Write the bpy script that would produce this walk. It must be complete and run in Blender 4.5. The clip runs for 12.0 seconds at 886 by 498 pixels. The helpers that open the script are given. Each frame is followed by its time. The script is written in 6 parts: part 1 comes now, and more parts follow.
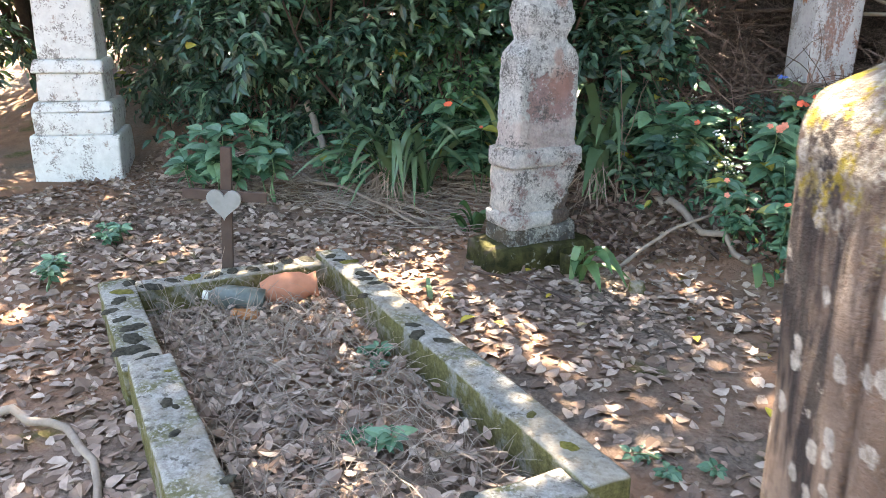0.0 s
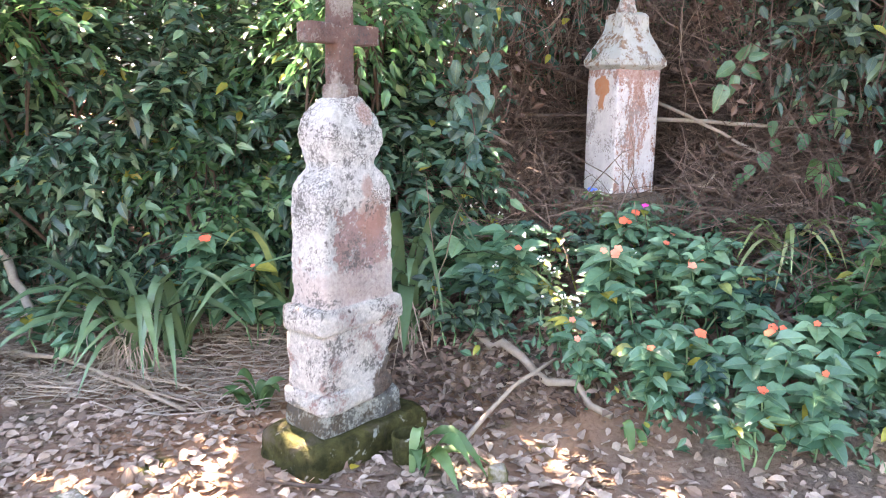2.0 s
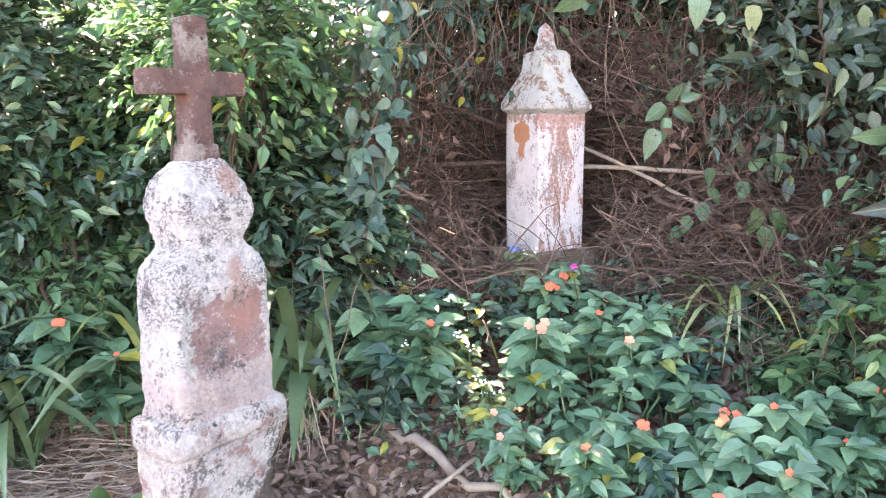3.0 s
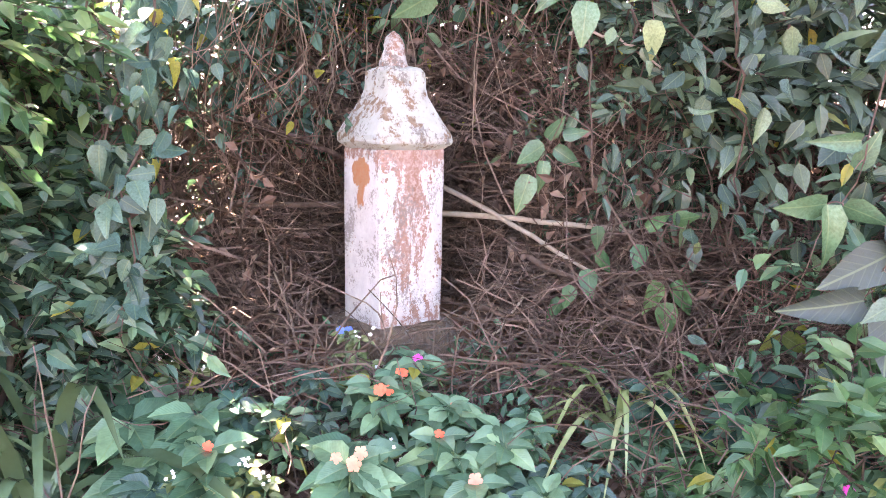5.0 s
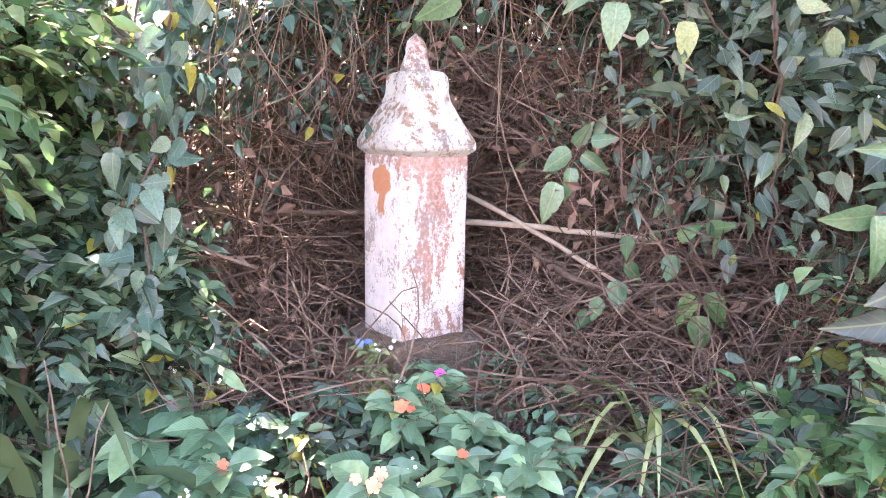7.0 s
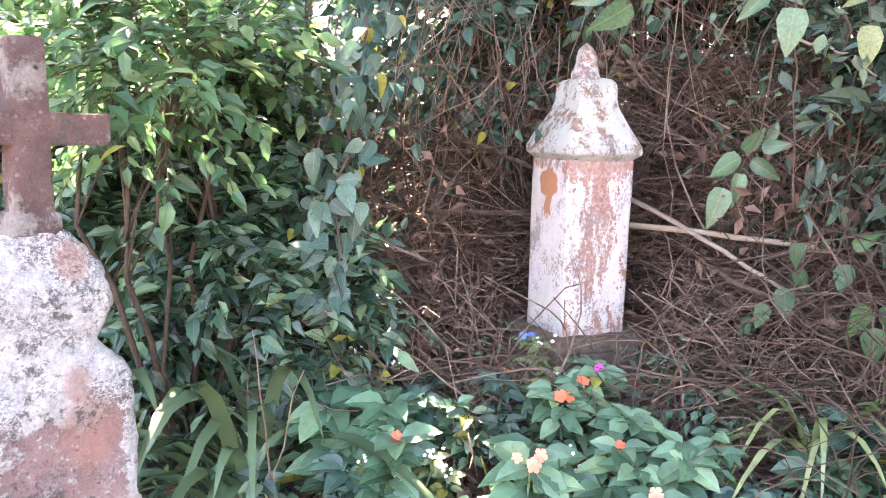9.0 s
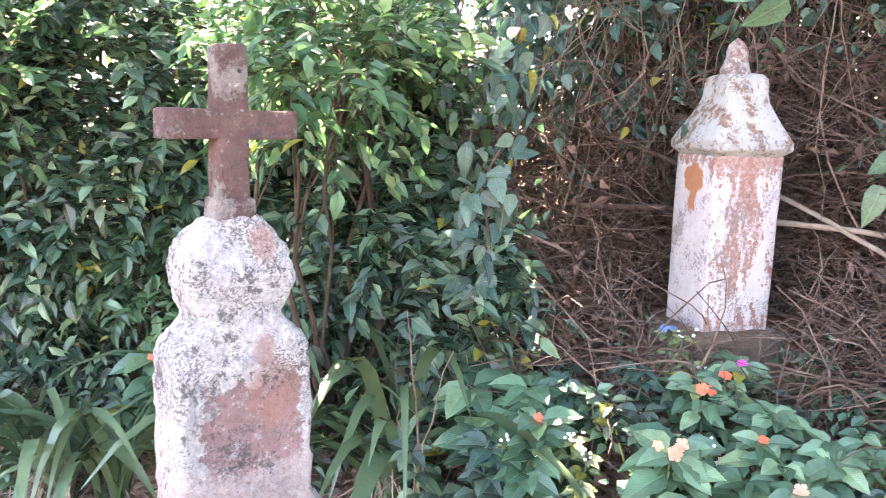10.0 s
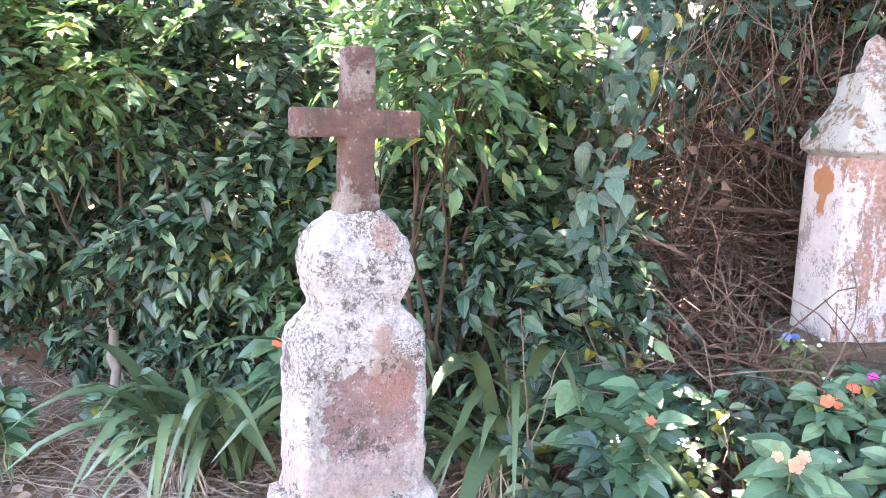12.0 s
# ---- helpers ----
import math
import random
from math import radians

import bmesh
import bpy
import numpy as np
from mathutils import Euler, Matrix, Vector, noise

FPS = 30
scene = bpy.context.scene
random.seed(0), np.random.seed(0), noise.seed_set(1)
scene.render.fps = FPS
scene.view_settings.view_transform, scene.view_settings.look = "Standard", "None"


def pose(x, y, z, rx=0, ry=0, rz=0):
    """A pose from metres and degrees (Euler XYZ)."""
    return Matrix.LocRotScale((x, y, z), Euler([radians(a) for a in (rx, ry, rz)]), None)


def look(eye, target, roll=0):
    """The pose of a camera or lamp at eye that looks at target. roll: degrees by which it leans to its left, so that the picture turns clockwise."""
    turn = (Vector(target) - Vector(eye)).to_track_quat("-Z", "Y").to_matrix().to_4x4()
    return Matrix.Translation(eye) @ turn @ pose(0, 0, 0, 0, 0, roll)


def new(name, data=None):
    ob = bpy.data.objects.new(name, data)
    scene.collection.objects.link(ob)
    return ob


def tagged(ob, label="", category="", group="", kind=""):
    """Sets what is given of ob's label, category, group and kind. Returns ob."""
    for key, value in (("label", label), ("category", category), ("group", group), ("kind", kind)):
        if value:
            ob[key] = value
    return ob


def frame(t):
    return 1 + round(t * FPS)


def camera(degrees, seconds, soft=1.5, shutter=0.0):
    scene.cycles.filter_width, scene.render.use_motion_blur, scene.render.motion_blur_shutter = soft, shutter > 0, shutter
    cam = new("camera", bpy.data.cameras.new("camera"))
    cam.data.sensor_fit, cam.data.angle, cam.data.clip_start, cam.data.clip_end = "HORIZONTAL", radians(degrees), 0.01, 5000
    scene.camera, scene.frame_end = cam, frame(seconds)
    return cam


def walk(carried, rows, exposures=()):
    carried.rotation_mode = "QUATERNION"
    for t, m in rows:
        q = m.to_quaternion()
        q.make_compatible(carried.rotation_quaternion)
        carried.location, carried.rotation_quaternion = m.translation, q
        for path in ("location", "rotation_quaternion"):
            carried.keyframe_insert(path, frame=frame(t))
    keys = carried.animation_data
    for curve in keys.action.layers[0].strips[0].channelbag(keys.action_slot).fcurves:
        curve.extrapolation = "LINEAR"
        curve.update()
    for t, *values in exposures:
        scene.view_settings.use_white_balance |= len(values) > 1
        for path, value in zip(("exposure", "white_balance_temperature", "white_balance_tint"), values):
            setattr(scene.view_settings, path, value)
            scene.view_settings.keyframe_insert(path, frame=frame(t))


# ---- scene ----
cam = camera(60.4, 12.0, soft=0.5, shutter=0.15)
# seconds, stops, kelvin, tint
EXPOSURES = [(0.0, 3.52, 7500, 12), (1.0, 4.03, 7600, 16), (2.0, 4.5, 7800, 22), (3.5, 4.76, 7900, 28), (6.5, 5.09, 7900, 37), (7.6, 5.13, 7850, 34), (9.5, 4.84, 7750, 29), (12.0, 4.8, 7700, 28)]
PATH = [
    (0, (0.341, 0.117, 1.377), (-0.539, 1.807, 0.768), 0.8),
    (0.5, (0.105, 0.207, 1.369), (-0.751, 1.926, 0.811), 1.6),
    (1, (-0.116, 0.338, 1.404), (-0.741, 2.165, 0.884), 1.5),
    (1.5, (-0.301, 0.675, 1.453), (-0.646, 2.583, 0.964), 0.7),
    (2, (-0.364, 0.996, 1.507), (-0.589, 2.943, 1.106), 0.5),
    (2.5, (-0.369, 1.334, 1.593), (-0.480, 3.302, 1.254), 0.6),
    (3, (-0.257, 1.578, 1.589), (-0.322, 3.551, 1.270), -0.5),
    (3.5, (0.017, 1.934, 1.665), (0.067, 3.909, 1.351), -0.4),
    (3.7, (0.146, 2.025, 1.657), (0.198, 4.002, 1.357), -0.8),
    (5.3, (0.161, 2.575, 1.769), (0.297, 4.543, 1.436), 1.5),
    (5.5, (0.162, 2.593, 1.770), (0.318, 4.561, 1.451), 1.1),
    (6, (0.165, 2.623, 1.769), (0.348, 4.589, 1.450), 1.1),
    (6.5, (0.158, 2.623, 1.766), (0.299, 4.593, 1.448), 1.1),
    (7, (0.152, 2.619, 1.765), (0.224, 4.591, 1.442), 1.1),
    (7.5, (0.139, 2.601, 1.765), (0.119, 4.575, 1.446), 1.2),
    (7.7, (0.135, 2.593, 1.765), (0.051, 4.565, 1.448), 1.1),
    (9.5, (0.1, 2.37, 1.75), (-0.348, 4.293, 1.433), 1.6),
    (10, (0.065, 2.301, 1.762), (-0.572, 4.166, 1.423), 1.5),
    (10.5, (0.063, 2.275, 1.761), (-0.766, 4.063, 1.419), 1.3),
    (11, (0.064, 2.263, 1.761), (-0.812, 4.027, 1.414), 1.3),
    (11.5, (0.065, 2.256, 1.759), (-0.826, 4.012, 1.414), 1.5),
    (12, (0.063, 2.249, 1.757), (-0.836, 4.002, 1.413), 1.6),
]
walk(cam, [(t, look(eye, target, roll)) for t, eye, target, roll in PATH], EXPOSURES)

# ---- light ----
world = bpy.data.worlds.new("world")
scene.world = world
world.use_nodes = True
wn = world.node_tree.nodes
sky = wn.new("ShaderNodeTexSky")
sky.sky_type = "NISHITA"
sky.sun_disc = False
SUN_DIR = Vector((-0.36, 0.52, 1.0)).normalized()
sky.sun_elevation = math.asin(SUN_DIR.z)
sky.sun_rotation = math.atan2(SUN_DIR.x, SUN_DIR.y)
world.node_tree.links.new(sky.outputs[0], wn["Background"].inputs[0])
wn["Background"].inputs[1].default_value = 0.15
sun_data = bpy.data.lights.new("sun", "SUN")
sun_data.energy = 5.0
sun_data.angle = radians(0.5)
sun_data.color = (1.0, 0.93, 0.82)
sun = new("sun", sun_data)
sun.matrix_world = look(SUN_DIR * 30, (0, 0, 0))


# ---- materials ----
class Nodes:
    """A small builder of node materials."""

    def __init__(self, name, rough=0.8, spec=0.3):
        self.mat = bpy.data.materials.new(name)
        self.mat.use_nodes = True
        self.t = self.mat.node_tree
        self.bsdf = self.t.nodes["Principled BSDF"]
        self.out = self.t.nodes["Material Output"]
        self.bsdf.inputs["Roughness"].default_value = rough
        self.bsdf.inputs["Specular IOR Level"].default_value = spec
        self.co = self.t.nodes.new("ShaderNodeTexCoord").outputs["Object"]

    def link(self, a, b):
        self.t.links.new(a, b)

    def world_co(self):
        self.co = self.t.nodes.new("ShaderNodeNewGeometry").outputs["Position"]

    def noise(self, scale, detail=4.0, rough=0.6, stretch=None, dist=0.0):
        n = self.t.nodes.new("ShaderNodeTexNoise")
        n.inputs["Scale"].default_value = scale
        n.inputs["Detail"].default_value = detail
        n.inputs["Roughness"].default_value = rough
        n.inputs["Distortion"].default_value = dist
        co = self.co
        if stretch:
            m = self.t.nodes.new("ShaderNodeMapping")
            m.inputs["Scale"].default_value = stretch
            self.link(co, m.inputs[0])
            co = m.outputs[0]
        self.link(co, n.inputs["Vector"])
        return n.outputs["Fac"]

    def voronoi(self, scale):
        n = self.t.nodes.new("ShaderNodeTexVoronoi")
        n.inputs["Scale"].default_value = scale
        self.link(self.co, n.inputs["Vector"])
        return n.outputs["Distance"]

    def ramp(self, fac, lo, hi, c0=(0, 0, 0), c1=(1, 1, 1)):
        if hi > 0.99:
            fac, lo, hi = self.math("MULTIPLY", self.math("SUBTRACT", fac, lo), 1 / (hi - lo)), 0.0, 1.0
        n = self.t.nodes.new("ShaderNodeValToRGB")
        e = n.color_ramp.elements
        e[0].position, e[1].position = lo, hi
        e[0].color, e[1].color = (*c0, 1), (*c1, 1)
        self.link(fac, n.inputs[0])
        return n.outputs[0]

    def mix(self, fac, a, b, blend="MIX"):
        n = self.t.nodes.new("ShaderNodeMix")
        n.data_type = "RGBA"
        n.blend_type = blend
        for sock, v in ((n.inputs[0], fac), (n.inputs[6], a), (n.inputs[7], b)):
            if isinstance(v, (int, float)):
                sock.default_value = v
            elif isinstance(v, tuple):
                sock.default_value = (*v, 1)
            else:
                self.link(v, sock)
        return n.outputs[2]

    def math(self, op, a, b=0.5):
        n = self.t.nodes.new("ShaderNodeMath")
        n.operation = op
        for sock, v in zip(n.inputs, (a, b)):
            if isinstance(v, (int, float)):
                sock.default_value = v
            else:
                self.link(v, sock)
        return n.outputs[0]

    def sep(self):
        n = self.t.nodes.new("ShaderNodeSeparateXYZ")
        self.link(self.co, n.inputs[0])
        return n.outputs

    def island(self):
        return self.t.nodes.new("ShaderNodeNewGeometry").outputs["Random Per Island"]

    def object_random(self):
        return self.t.nodes.new("ShaderNodeObjectInfo").outputs["Random"]

    def bump(self, height, strength=0.5, dist=0.01):
        n = self.t.nodes.new("ShaderNodeBump")
        n.inputs["Strength"].default_value = strength
        n.inputs["Distance"].default_value = dist
        self.link(height, n.inputs["Height"])
        self.link(n.outputs[0], self.bsdf.inputs["Normal"])

    def color(self, c):
        if isinstance(c, tuple):
            self.bsdf.inputs["Base Color"].default_value = (*c, 1)
        else:
            self.link(c, self.bsdf.inputs["Base Color"])
        return self.mat


def leaf_material(name, dark, mid, pale, glow=0.18, rough=0.26, yellow=0.04, ycol=(0.34, 0.32, 0.06)):
    n = Nodes(name, rough, 0.6)
    r = n.math("FRACT", n.math("ADD", n.island(), n.object_random()))
    c = n.mix(n.ramp(r, 0.2, 0.7), dark, mid)
    c = n.mix(n.ramp(r, 0.74, 1.0 - yellow), c, pale)
    c = n.mix(n.ramp(r, 1.0 - yellow, 1.0 - yellow * 0.9), c, ycol)
    c = n.mix(n.ramp(n.noise(14, 3), 0.35, 0.75), c, n.mix(0.5, c, (0.02, 0.035, 0.015)))
    at = n.t.nodes.new("ShaderNodeAttribute")
    at.attribute_name = "leaf_uv"
    uv = n.t.nodes.new("ShaderNodeSeparateXYZ")
    n.link(at.outputs["Vector"], uv.inputs[0])
    across = n.math("ABSOLUTE", uv.outputs[1])
    rib = n.ramp(across, 0.012, 0.035, (1, 1, 1), (0, 0, 0))
    wave = n.math("SINE", n.math("MULTIPLY", n.math("SUBTRACT", uv.outputs[0], n.math("MULTIPLY", across, 0.75)), 40.0))
    vein = n.ramp(wave, 0.82, 1.0)
    c = n.mix(n.math("MULTIPLY", n.math("MAXIMUM", rib, n.math("MULTIPLY", vein, 0.3)), 0.4), c, n.mix(0.6, c, (0.25, 0.34, 0.14)))
    n.color(c)
    n.bump(n.math("ADD", n.math("MULTIPLY", n.math("ABSOLUTE", wave), -0.25), n.math("MULTIPLY", n.noise(50, 3), 0.8)), 0.4, 0.004)
    tr = n.t.nodes.new("ShaderNodeBsdfTranslucent")
    n.link(n.mix(0.5, c, (0.08, 0.21, 0.055)), tr.inputs[0])
    ms = n.t.nodes.new("ShaderNodeMixShader")
    ms.inputs[0].default_value = glow
    n.link(n.bsdf.outputs[0], ms.inputs[1])
    n.link(tr.outputs[0], ms.inputs[2])
    n.link(ms.outputs[0], n.out.inputs["Surface"])
    return n.mat


LEAF_SHRUB = leaf_material("leaf_shrub", (0.013, 0.04, 0.03), (0.06, 0.148, 0.1), (0.23, 0.38, 0.22), yellow=0.008)
# Paler, more translucent green; on the shrubs it stands in for sunlight.
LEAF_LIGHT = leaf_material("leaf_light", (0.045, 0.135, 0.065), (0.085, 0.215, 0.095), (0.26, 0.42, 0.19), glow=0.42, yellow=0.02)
LEAF_BROAD = leaf_material("leaf_broad", (0.03, 0.062, 0.05), (0.085, 0.145, 0.11), (0.2, 0.29, 0.17), yellow=0.015)
LEAF_VINE = leaf_material("leaf_vine", (0.03, 0.085, 0.075), (0.065, 0.145, 0.12), (0.14, 0.25, 0.19), yellow=0.015)
LEAF_FLOWER = leaf_material("leaf_flower_plant", (0.055, 0.14, 0.085), (0.115, 0.245, 0.15), (0.22, 0.38, 0.21), yellow=0.015)
LEAF_STRAP = leaf_material("leaf_strap", (0.028, 0.075, 0.052), (0.055, 0.125, 0.085), (0.12, 0.21, 0.12), glow=0.15, yellow=0.03)
# Depth shade behind the near shrubs is put into this darker green.
LEAF_FAR_SHADED = leaf_material("leaf_far_shaded", (0.015, 0.032, 0.014), (0.03, 0.06, 0.022), (0.07, 0.11, 0.035))
LEAF_DUSK = leaf_material("leaf_dusky", (0.02, 0.038, 0.036), (0.03, 0.054, 0.05), (0.042, 0.07, 0.064), glow=0.08, rough=0.5, yellow=0.005)
LEAF_SPRIG = leaf_material("leaf_sprig", (0.05, 0.12, 0.07), (0.075, 0.165, 0.09), (0.115, 0.23, 0.12), yellow=0.01)
LEAF_OLIVE = leaf_material("leaf_olive", (0.06, 0.075, 0.02), (0.13, 0.15, 0.035), (0.26, 0.26, 0.07), glow=0.45, yellow=0.1)
LEAF_PALE = leaf_material("leaf_pale", (0.16, 0.22, 0.09), (0.28, 0.34, 0.15), (0.4, 0.43, 0.24))


def bark_material(name, c0, c1, scale=18.0, deep=0.45):
    n = Nodes(name, 0.9, 0.2)
    n.world_co()
    f = n.noise(scale, 6, 0.7)
    c = n.mix(n.ramp(f, 0.3, 0.7), c0, c1)
    c = n.mix(n.ramp(n.island(), 0.0, 0.8), c, n.mix(deep, c, (0.028, 0.018, 0.013)))
    n.color(c)
    n.bump(f, 0.6, 0.006)
    return n.mat


BARK = bark_material("bark", (0.04, 0.03, 0.022), (0.11, 0.085, 0.065))
DRY_STEM = bark_material("dry_stem", (0.075, 0.046, 0.037), (0.3, 0.22, 0.178), deep=0.78)
STRAW = bark_material("straw", (0.12, 0.085, 0.062), (0.34, 0.26, 0.2), 30)
PALE_STICK = bark_material("pale_stick", (0.3, 0.23, 0.18), (0.46, 0.38, 0.31))
CANE = bark_material("cane", (0.33, 0.27, 0.21), (0.5, 0.43, 0.35), 30)


def litter_material(name, c0, c1, c2):
    n = Nodes(name, 0.8, 0.3)
    r = n.island()
    c = n.mix(n.ramp(r, 0.0, 0.5), c0, c1)
    c = n.mix(n.ramp(r, 0.5, 0.97), c, c2)
    c = n.mix(n.ramp(n.noise(30, 4), 0.4, 0.7), c, n.mix(0.4, c, (0.08, 0.05, 0.035)))
    n.color(c)
    n.bump(n.noise(80, 3), 0.4, 0.003)
    return n.mat


def fallen_leaf_material():
    n = Nodes("fallen_leaf", 0.8, 0.3)
    r = n.object_random()
    c = n.mix(n.ramp(r, 0.0, 0.5), (0.15, 0.09, 0.06), (0.31, 0.205, 0.15))
    c = n.mix(n.ramp(r, 0.5, 0.93), c, (0.52, 0.4, 0.31))
    c = n.mix(n.ramp(r, 0.93, 0.94), c, (0.55, 0.42, 0.05))
    c = n.mix(n.ramp(n.noise(30, 4), 0.4, 0.7), c, n.mix(0.4, c, (0.1, 0.06, 0.04)))
    n.color(c)
    n.bump(n.noise(80, 3), 0.4, 0.003)
    return n.mat


LITTER = litter_material("dead_leaf", (0.15, 0.095, 0.068), (0.34, 0.24, 0.185), (0.52, 0.4, 0.32))
# The same dead leaves, with the thicket's shade put into a darker brown.
LITTER_SHADED = litter_material("dead_leaf_shade_tinted", (0.055, 0.032, 0.024), (0.13, 0.08, 0.06), (0.27, 0.18, 0.14))
FALLEN = fallen_leaf_material()


def ground_material():
    n = Nodes("soil", 0.95, 0.15)
    n.world_co()
    big = n.noise(0.9, 4, 0.55)
    mid = n.noise(6, 6, 0.65)
    fine = n.noise(45, 5, 0.7)
    soil = n.mix(n.ramp(mid, 0.3, 0.7), (0.2, 0.105, 0.065), (0.34, 0.19, 0.12))
    humus = n.mix(n.ramp(fine, 0.3, 0.7), (0.09, 0.065, 0.05), (0.25, 0.19, 0.15))
    c = n.mix(n.ramp(big, 0.42, 0.6), humus, soil)
    c = n.mix(n.ramp(n.noise(2.3, 4), 0.62, 0.72), c, n.mix(n.ramp(fine, 0.3, 0.7), (0.05, 0.06, 0.015), (0.13, 0.13, 0.04)))
    n.color(c)
    n.bump(n.math("ADD", mid, fine), 0.8, 0.02)
    return n.mat


SOIL = ground_material()


def gravestone_material(name, base0, base1, lichen, cover, dark_amount=0.5, panel=False, broken=False):
    """Weathered pink sandstone under pale crusts of lichen with dark specks."""
    n = Nodes(name, 0.92, 0.15)
    n.world_co()
    big = n.noise(4.5, 5, 0.6, dist=0.4)
    mid = n.noise(16, 6, 0.7)
    fine = n.noise(62, 5, 0.75)
    c = n.mix(n.ramp(mid, 0.3, 0.7), base0, base1)
    grit = n.noise(150, 4, 0.8)
    crust = n.math("ADD", n.math("MULTIPLY", big, 0.42), n.math("MULTIPLY", mid, 0.28))
    crust = n.math("ADD", crust, n.math("ADD", n.math("MULTIPLY", fine, 0.22), n.math("MULTIPLY", grit, 0.08)))
    if panel:
        # the sunk middle of the tablet keeps more bare stone than its crusted rim
        obj = n.t.nodes.new("ShaderNodeTexCoord").outputs["Object"]
        axes = n.t.nodes.new("ShaderNodeSeparateXYZ")
        n.link(obj, axes.inputs[0])
        wander = n.math("MULTIPLY", n.math("SUBTRACT", mid, 0.5), 0.14)
        mid_x = n.ramp(n.math("ADD", n.math("ABSOLUTE", n.math("SUBTRACT", axes.outputs[0], 0.008)), wander), 0.115, 0.155, (1, 1, 1), (0, 0, 0))
        low_z = n.ramp(n.math("ADD", axes.outputs[2], wander), 1.02, 1.07, (1, 1, 1), (0, 0, 0))
        crust = n.math("SUBTRACT", n.math("ADD", crust, 0.06), n.math("MULTIPLY", n.math("MULTIPLY", mid_x, low_z), 0.15))
    mask = n.ramp(crust, cover - 0.016, cover + 0.024)
    spots = n.ramp(n.math("ADD", n.voronoi(46), n.math("MULTIPLY", grit, 0.25)), 0.3, 0.36, (1, 1, 1), (0, 0, 0))
    mask = n.mix(n.math("MULTIPLY", spots, n.ramp(mid, 0.42, 0.52)), mask, (0.85, 0.85, 0.85))
    tone = n.mix(n.ramp(n.noise(48, 5, 0.8), 0.38, 0.62), lichen, tuple(0.66 * v for v in lichen))
    c = n.mix(mask, c, tone)
    gritty = n.math("MULTIPLY", n.ramp(n.noise(6.5, 5, 0.65, dist=0.3), 0.44, 0.56), n.ramp(n.noise(105, 3, 0.85), 0.49, 0.54))
    c = n.mix(n.math("MULTIPLY", gritty, 0.8 if panel else 0.4), c, (0.17, 0.17, 0.16))
    if panel:
        # a rusty bloom on the bare panel and a chipped pink scar on the head
        for px, pz, wide in ((0.075, 1.0, 0.075), (0.06, 1.42, 0.04), (0.05, 1.13, 0.035)):
            dx, dz = n.math("SUBTRACT", axes.outputs[0], px), n.math("MULTIPLY", n.math("SUBTRACT", axes.outputs[2], pz), 0.75)
            away = n.math("SQRT", n.math("ADD", n.math("MULTIPLY", dx, dx), n.math("MULTIPLY", dz, dz)))
            away = n.math("ADD", away, n.math("MULTIPLY", n.math("SUBTRACT", fine, 0.5), wide * 1.2))
            c = n.mix(n.math("MULTIPLY", n.ramp(away, wide * 0.7, wide * 1.15, (1, 1, 1), (0, 0, 0)), 0.62), c, (0.5, 0.27, 0.21))
    if panel:
        # a paler crust over the foot of the tablet
        foot = n.math("ADD", axes.outputs[2], n.math("MULTIPLY", n.math("SUBTRACT", mid, 0.5), 0.25))
        c = n.mix(n.math("MULTIPLY", n.ramp(foot, 0.79, 0.815, (1, 1, 1), (0, 0, 0)), 0.85), c, n.mix(n.ramp(fine, 0.35, 0.6), (0.5, 0.4, 0.375), (0.72, 0.64, 0.6)))
    dark = n.ramp(n.math("MULTIPLY", n.noise(7, 4, 0.6), n.noise(52, 4, 0.8)), 0.285 + 0.06 * (1 - dark_amount), 0.33 + 0.06 * (1 - dark_amount))
    c = n.mix(n.math("MULTIPLY", dark, 0.8), c, (0.12, 0.115, 0.11))
    if broken:
        # the raw dark stone of a broken lower corner
        place = n.t.nodes.new("ShaderNodeSeparateXYZ")
        n.link(n.t.nodes.new("ShaderNodeTexCoord").outputs["Object"], place.inputs[0])
        jag = n.math("ADD", n.math("MULTIPLY", n.math("SUBTRACT", big, 0.5), 0.3), n.math("MULTIPLY", n.math("SUBTRACT", fine, 0.5), 0.12))
        reach = n.math("ADD", n.math("SUBTRACT", place.outputs[0], n.math("MULTIPLY", place.outputs[2], 0.55)), jag)
        c = n.mix(n.math("MULTIPLY", n.ramp(n.math("ADD", reach, 0.5), 0.425, 0.45), 0.9), c, n.mix(n.ramp(fine, 0.35, 0.65), (0.06, 0.045, 0.038), (0.2, 0.135, 0.105)))
    pits = n.ramp(n.voronoi(9), 0.05, 0.085, (1, 1, 1), (0, 0, 0))
    c = n.mix(n.math("MULTIPLY", pits, n.ramp(mid, 0.48, 0.6)), c, (0.06, 0.055, 0.05))
    n.color(c)
    n.bump(n.math("ADD", n.math("MULTIPLY", mask, 0.6), n.math("ADD", n.math("ADD", fine, mid), grit)), 1.0, 0.02)
    return n.mat


STONE_PINK = gravestone_material("lichened_sandstone", (0.4, 0.25, 0.23), (0.62, 0.45, 0.42), (0.82, 0.78, 0.74), 0.455, 1.1, broken=True)
STONE_TABLET = gravestone_material("lichened_tablet", (0.36, 0.225, 0.21), (0.56, 0.39, 0.37), (0.86, 0.85, 0.82), 0.458, 0.9, True)
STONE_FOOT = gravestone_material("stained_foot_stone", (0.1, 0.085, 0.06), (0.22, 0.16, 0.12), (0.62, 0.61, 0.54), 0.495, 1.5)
STONE_CROSS = gravestone_material("cross_sandstone", (0.17, 0.1, 0.088), (0.31, 0.195, 0.17), (0.5, 0.44, 0.39), 0.522, 0.6)
